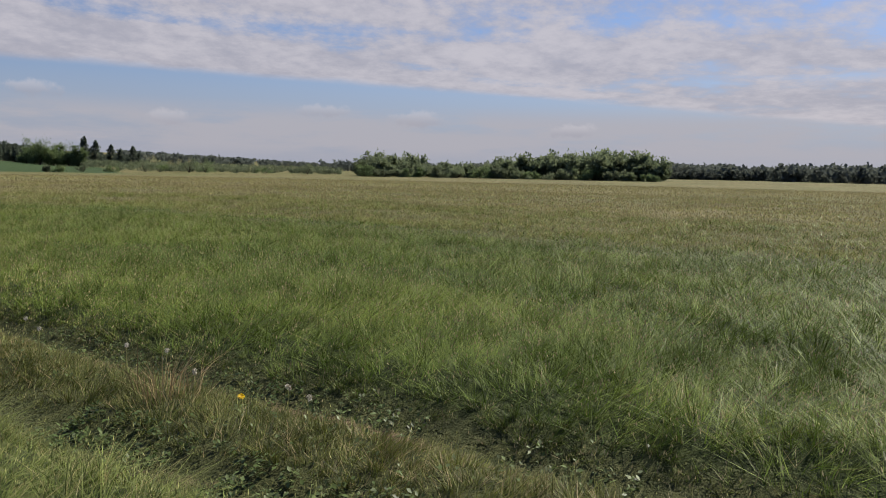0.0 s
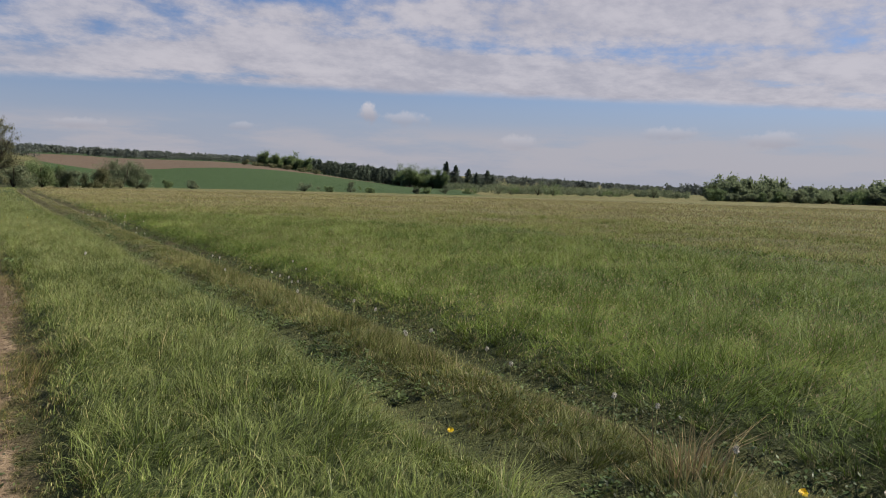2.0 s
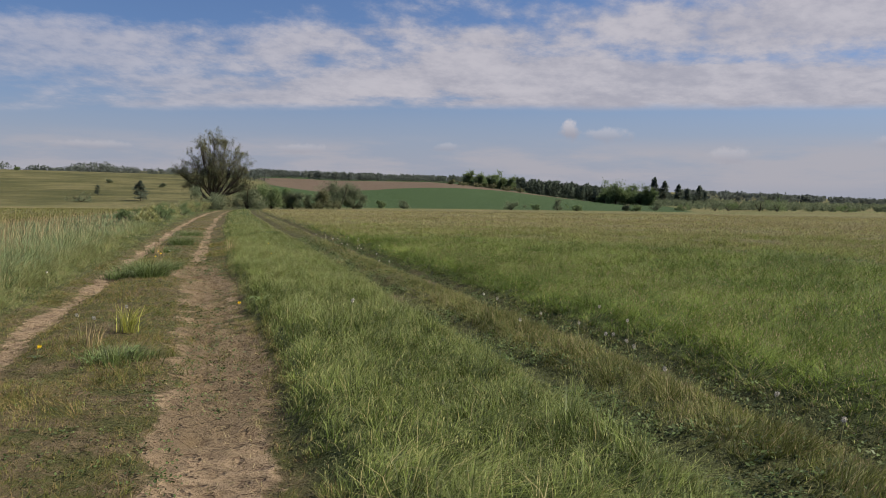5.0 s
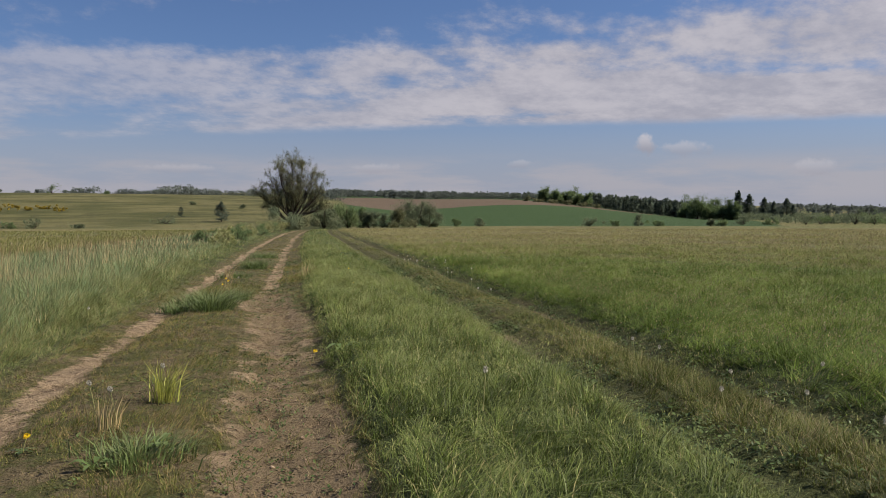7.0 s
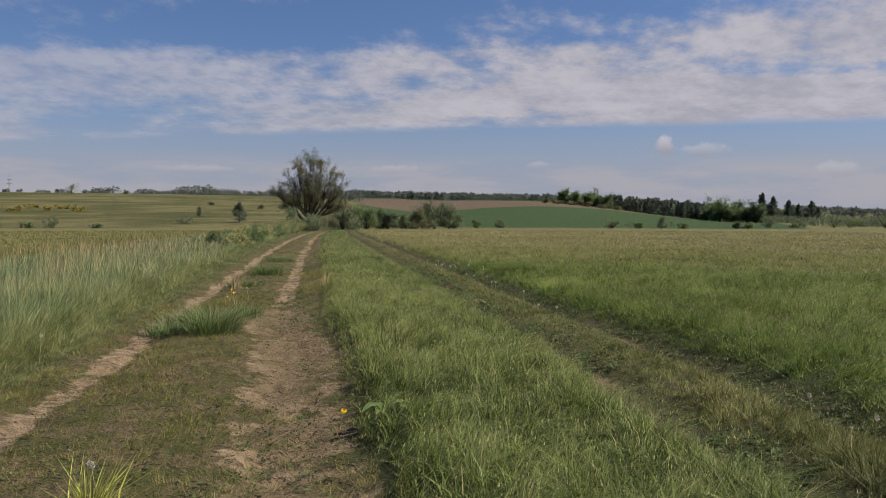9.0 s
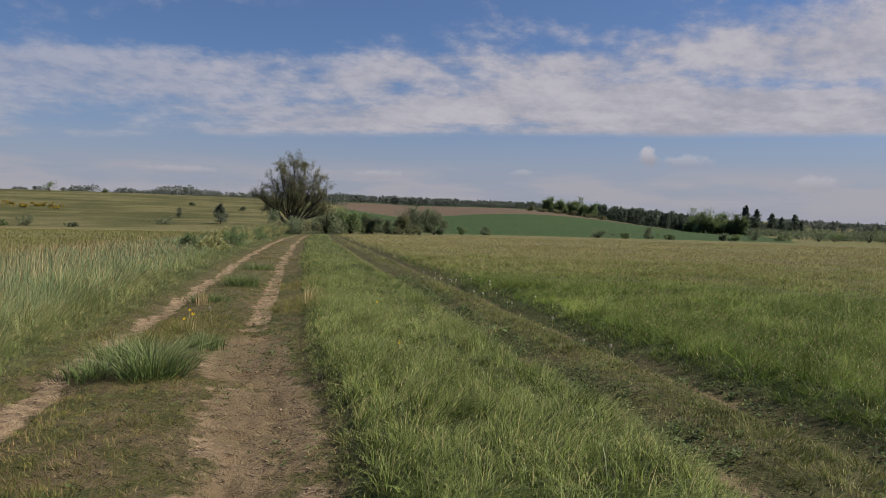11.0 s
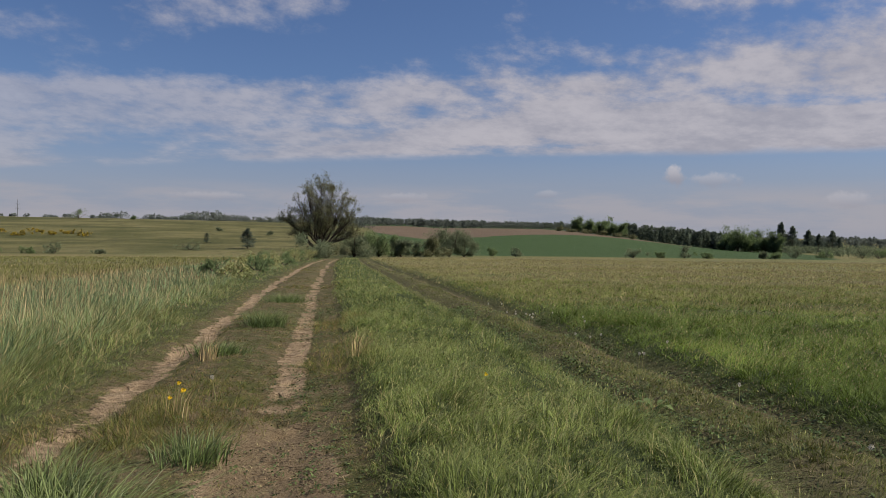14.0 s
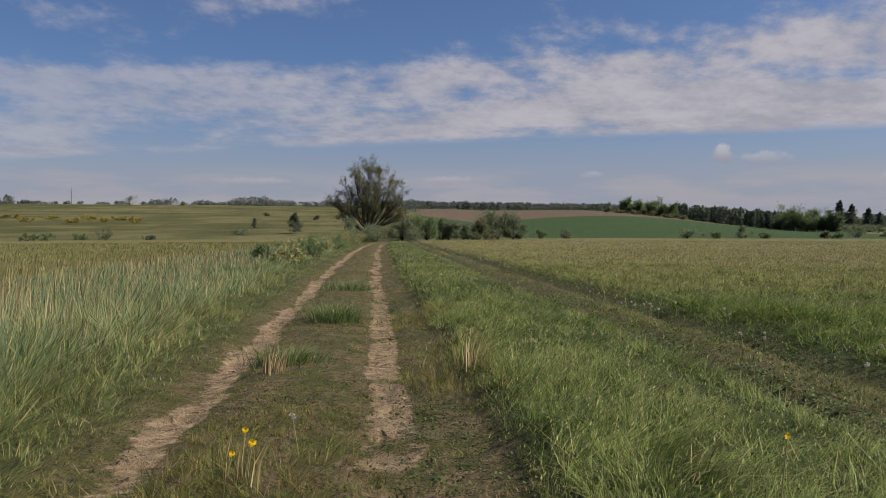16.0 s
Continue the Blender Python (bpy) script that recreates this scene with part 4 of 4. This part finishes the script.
woods("hill_crest_wood", "low dark row of trees along the hill crest", HAZED_WOODS, ((-30, -16, 335, 350, 1.75, 1.85, 60, 1.2), (-15.5, -13.6, 335, 350, 1.9, 2.1, 16, 1.1), (-13, -9.5, 335, 350, 2.0, 1.85, 34, 1.2), (-10, -7, 335, 352, 2.1, 2.3, 34, 1.1), (-7, 3, 335, 352, 2.0, 2.1, 80, 1.1), (-31, -23, 300, 320, 1.9, 2.1, 40, 1.2)), 1.5, 60)
woods("ridge_forest", "distant dark forest on the ridge", HAZED_WOODS, ((1, 17, 640, 760, 2.05, 1.75, 520, 0.6), (33, 48.5, 560, 800, 0.95, 0.25, 420, 0.7), (17, 26, 560, 700, 1.7, 1.2, 160, 0.6)), 2.6, 40)
woods("spruce_wood", "dark spruce wood on the flank of the hill", NEEDLE, ((20.8, 28.0, 405, 440, 1.75, 1.05, 230, 0.38), (27.0, 34.0, 395, 420, 0.95, 0.6, 150, 0.5), (15.4, 17.4, 420, 430, 1.8, 1.9, 10, 0.5)), 1.2, 90)
woods("east_forest", "distant dark wood behind the meadow", HAZED_WOODS, ((70, 77, 310, 350, 0.72, 0.66, 220, 0.9), (76, 80.5, 310, 350, 0.6, 0.6, 150, 0.9), (79.5, 97, 300, 345, 0.7, 0.95, 460, 0.9), (47, 72, 400, 440, 0.5, 0.6, 300, 0.9)), 2.4, 46)
woods("hedge_scrub", "tangled olive scrub and hedges behind the meadow", BUSH, ((33.5, 49, 250, 300, 0.12, 0.0, 150, 1.3), (31, 48, 330, 420, 0.30, 0.1, 170, 1.2)), 1.3, 60)


def radio_mast(at):
    mast = thing("radio_mast", at, "thin grey lattice mast on the far hill", "mast")
    pole = [tube([Vector((0, 0, -0.2)), Vector((0, 0, 6)), Vector((0, 0, 12))], [0.35, 0.22, 0.08], 4)]
    part_of(mast, "pole", join(pole), METAL)
    for z, w in ((7.5, 1.2), (9.5, 0.9)):
        part_of(mast, "crossarm", tube([Vector((-w, 0, z)), Vector((w, 0, z))], [0.1, 0.1], 4), METAL)


radio_mast(spot(-20.2, 420, 18.8, -0.8))


# ---- plants close by ----
def ground_at(x, y):
    return Vector((x, y, float(lie(np.array([x]), np.array([y]))[0])))


def grass_tuft(x, y, count, height, spread, material, label, lean=0.9, width=0.0085):
    px, py = RNG.normal(0, spread, count), RNG.normal(0, spread, count)
    v, f, a = blades(px, py, height * RNG.uniform(0.5, 1.15, count), np.full(count, width) * RNG.uniform(0.7, 1.3, count), lean, 0.15, 2, np.zeros(count), True)
    ob = thing("grass_tuft", ground_at(x, y), label, "grass tuft")
    tagged(part_of(ob, "tuft_foliage", (v, f, a), material), kind="stuff")
    return ob


DARK_TUFT = leaf_material("tuft_grass", (0.070, 0.112, 0.030), (0.170, 0.220, 0.070), tip=(0.28, 0.29, 0.13), patch=2.0)
PALE_TUFT = leaf_material("pale_tuft", (0.26, 0.27, 0.05), (0.44, 0.42, 0.11), patch=2.0)
grass_tuft(-1.40, 19.9, 620, 0.46, 0.12, DARK_TUFT, "large dark green grass tuft beside the sandy rut", 1.9)
grass_tuft(-1.85, 20.9, 420, 0.32, 0.14, DARK_TUFT, "low spreading green grass tuft on the track", 1.9)
grass_tuft(-1.95, 20.1, 350, 0.22, 0.14, DARK_TUFT, "low spreading green grass tuft on the track", 1.9)
grass_tuft(-1.14, 13.75, 110, 0.34, 0.035, PALE_TUFT, "yellowish stiff grass tuft on the track", 0.8, 0.008)
grass_tuft(-1.36, 12.9, 26, 0.28, 0.04, STRAW, "sparse dry yellow tuft on the track", 0.4)
grass_tuft(-1.05, 12.3, 420, 0.17, 0.13, DARK_TUFT, "short green grass tuft on the track", 1.6)
grass_tuft(-1.66, 26.7, 500, 0.20, 0.16, DARK_TUFT, "short green grass tuft on the track", 1.6)
grass_tuft(-1.36, 30.2, 600, 0.38, 0.16, DARK_TUFT, "green grass tuft on the middle of the track", 1.6)
grass_tuft(-1.30, 36.0, 500, 0.30, 0.25, DARK_TUFT, "green grass tuft on the middle of the track", 1.6)
grass_tuft(-1.72, 26.0, 60, 0.34, 0.06, STRAW, "dry straw-coloured tuft on the track", 0.4)
grass_tuft(-1.15, 21.6, 260, 0.24, 0.10, DARK_TUFT, "short green grass tuft on the track", 1.0)
grass_tuft(2.50, 23.0, 60, 0.26, 0.07, STRAW, "withered straw-coloured tuft between the wheel ruts", 0.8)
grass_tuft(3.0, 4.2, 90, 0.38, 0.10, STRAW, "withered straw-coloured tuft between the wheel ruts", 1.0, 0.006)
grass_tuft(0.05, 25.6, 60, 0.36, 0.07, STRAW, "withered reddish straw tuft at the strip's edge", 0.6)


def petals(radius, count, rows, rise):
    """A flower head of narrow rays in rows."""
    verts, faces = [], []
    for row in range(rows):
        r = radius * (1 - 0.28 * row)
        for k in range(count):
            a = 2 * math.pi * (k + 0.37 * row) / count
            w = math.pi / count * 0.9
            i = len(verts)
            verts += [(0, 0, rise * row * 0.4), (math.cos(a - w) * r * 0.8, math.sin(a - w) * r * 0.8, rise * (0.3 + row * 0.6)),
                      (math.cos(a) * r, math.sin(a) * r, rise * (0.25 + row * 0.6)), (math.cos(a + w) * r * 0.8, math.sin(a + w) * r * 0.8, rise * (0.3 + row * 0.6))]
            faces += [(i, i + 1, i + 2), (i, i + 2, i + 3)]
    return np.array(verts), np.array(faces), np.ones(len(verts))


def rosette(count, length, seed):
    """Jagged leaves lying round the stem."""
    rng = random.Random(seed)
    verts, faces = [], []
    for k in range(count):
        a = 2 * math.pi * (k + rng.random() * 0.6) / count
        l, i = length * rng.uniform(0.6, 1.1), len(verts)
        c, s = math.cos(a), math.sin(a)
        for d, w, z in ((0.05, 0.02, 0.01), (0.3, 0.10, 0.06), (0.45, 0.06, 0.08), (0.7, 0.13, 0.07), (0.85, 0.07, 0.05), (1.0, 0.0, 0.03)):
            for side in (-1, 1):
                verts.append(((d * c - side * w * s) * l, (d * s + side * w * c) * l, z * l * 1.6 + 0.01))
        for q in range(5):
            b = i + q * 2
            faces += [(b, b + 1, b + 3), (b, b + 3, b + 2)]
    return np.array(verts), np.array(faces), np.ones(len(verts))


def stalk(height, lean, radius=0.003):
    return tube([Vector((0, 0, -0.02)), Vector((lean * 0.4, 0, height * 0.5)), Vector((lean, 0, height))], [radius, radius * 0.9, radius * 0.8], 5)


def dandelion(x, y, height, size, leaves=True, label="yellow dandelion in bloom among the grass"):
    ob = thing("dandelion", ground_at(x, y), label, "flower", "dandelions in bloom")
    part_of(ob, "stem", stalk(height, 0.03), STEM)
    head = part_of(ob, "flower_head", petals(size, 16, 3, 0.016), YELLOW, "bright yellow petals")
    head.location = (0.03, 0, height)
    head.rotation_euler = (0.5, -0.3, 0)
    if leaves:
        part_of(ob, "leaves", rosette(8, 0.09, int(x * 100)), WEED)
    return ob


def clock(x, y, height):
    """A dandelion gone to seed: a globe of fine spokes round a core."""
    ob = thing("dandelion_clock", ground_at(x, y), "white dandelion seed head on a bare stem", "flower", "dandelion clocks")
    part_of(ob, "stem", stalk(height, 0.02), STEM)
    rng = np.random.default_rng(4)
    d = rng.normal(0, 1, (90, 3))
    d /= np.linalg.norm(d, axis=1)[:, None]
    v, f, a = leaf_cards(d[:, 0] * 0.013, d[:, 1] * 0.013, d[:, 2] * 0.013, np.full(90, 0.010), 0.1, 1.0)
    globe = part_of(ob, "seed_globe", (v, f, a), FLUFF, "white fluffy seed globe")
    globe.location = (0.02, 0, height + 0.02)
    return ob


dandelion(3.13, 3.69, 0.08, 0.024)
dandelion(2.05, 5.08, 0.15, 0.020, False)
dandelion(0.02, 15.5, 0.12, 0.026, False)
dandelion(-1.47, 22.85, 0.22, 0.026)
dandelion(-1.52, 22.95, 0.26, 0.020, False)
dandelion(-1.58, 22.90, 0.15, 0.020, False)
dandelion(-1.78, 12.6, 0.10, 0.024)
dandelion(0.75, 21.7, 0.36, 0.013, False, "yellow flower in the tall grass strip")
dandelion(0.62, 18.6, 0.36, 0.010, False, "yellow flower in the tall grass strip")
grass_tuft(-1.50, 22.9, 24, 0.34, 0.05, STRAW, "bare dry flower stalks beside the dandelions", 0.25, 0.007)
first = clock(3.55, 5.0, 0.20)
rnd = random.Random(31)
for i in range(44):
    y = rnd.uniform(3.0, 34)
    u = rnd.choice((3.25, 3.4, 3.9, 3.05)) + rnd.gauss(0, 0.14)
    copy_thing(first, Matrix.Translation(ground_at(u + float(bend(y)), y)) @ pose(0, 0, 0, rnd.uniform(-12, 12), rnd.uniform(-12, 12), rnd.random() * 360))
for x, y in ((0.95, 11.9), (-1.13, 13.85), (-1.32, 13.0), (-2.75, 18.0), (-1.25, 23.3), (-1.5, 13.2)):
    copy_thing(first, Matrix.Translation(ground_at(x, y) + Vector((0, 0, 0.05 if x < 0 else 0.2))) @ pose(0, 0, 0, 5, 3, x * 90))


def dock(x, y, size, seed):
    """A broad-leaved dock: long stalked blades bending out."""
    ob = thing("dock_plant", ground_at(x, y), "broad-leaved dock plant at the edge of the tall grass", "plant", "dock plants")
    rng = random.Random(seed)
    for k in range(6):
        a = 2 * math.pi * (k + rng.random()) / 6
        l, verts, faces = size * rng.uniform(0.7, 1.1), [], []
        c, s = math.cos(a), math.sin(a)
        for d, w, z in ((0.0, 0.02, 0), (0.25, 0.05, 0.34), (0.45, 0.16, 0.52), (0.7, 0.17, 0.56), (0.9, 0.09, 0.46), (1.05, 0.01, 0.36)):
            for side, drop in ((-1, 0.05), (0, 0), (1, 0.05)):
                verts.append(((d * c - side * w * s) * l, (d * s + side * w * c) * l, (z - drop * 0.0 + abs(side) * 0.04) * l))
        for q in range(5):
            for m in (0, 1):
                b = q * 3 + m
                faces += [(b, b + 1, b + 4), (b, b + 4, b + 3)]
        part_of(ob, "leaf", (np.array(verts), np.array(faces), np.ones(len(verts))), WEED)


dock(0.30, 15.2, 0.18, 1)
dock(-1.25, 12.1, 0.12, 3)
dock(2.55, 22.9, 0.20, 5)
dock(2.42, 23.15, 0.15, 7)
dock(-0.95, 12.45, 0.13, 9)
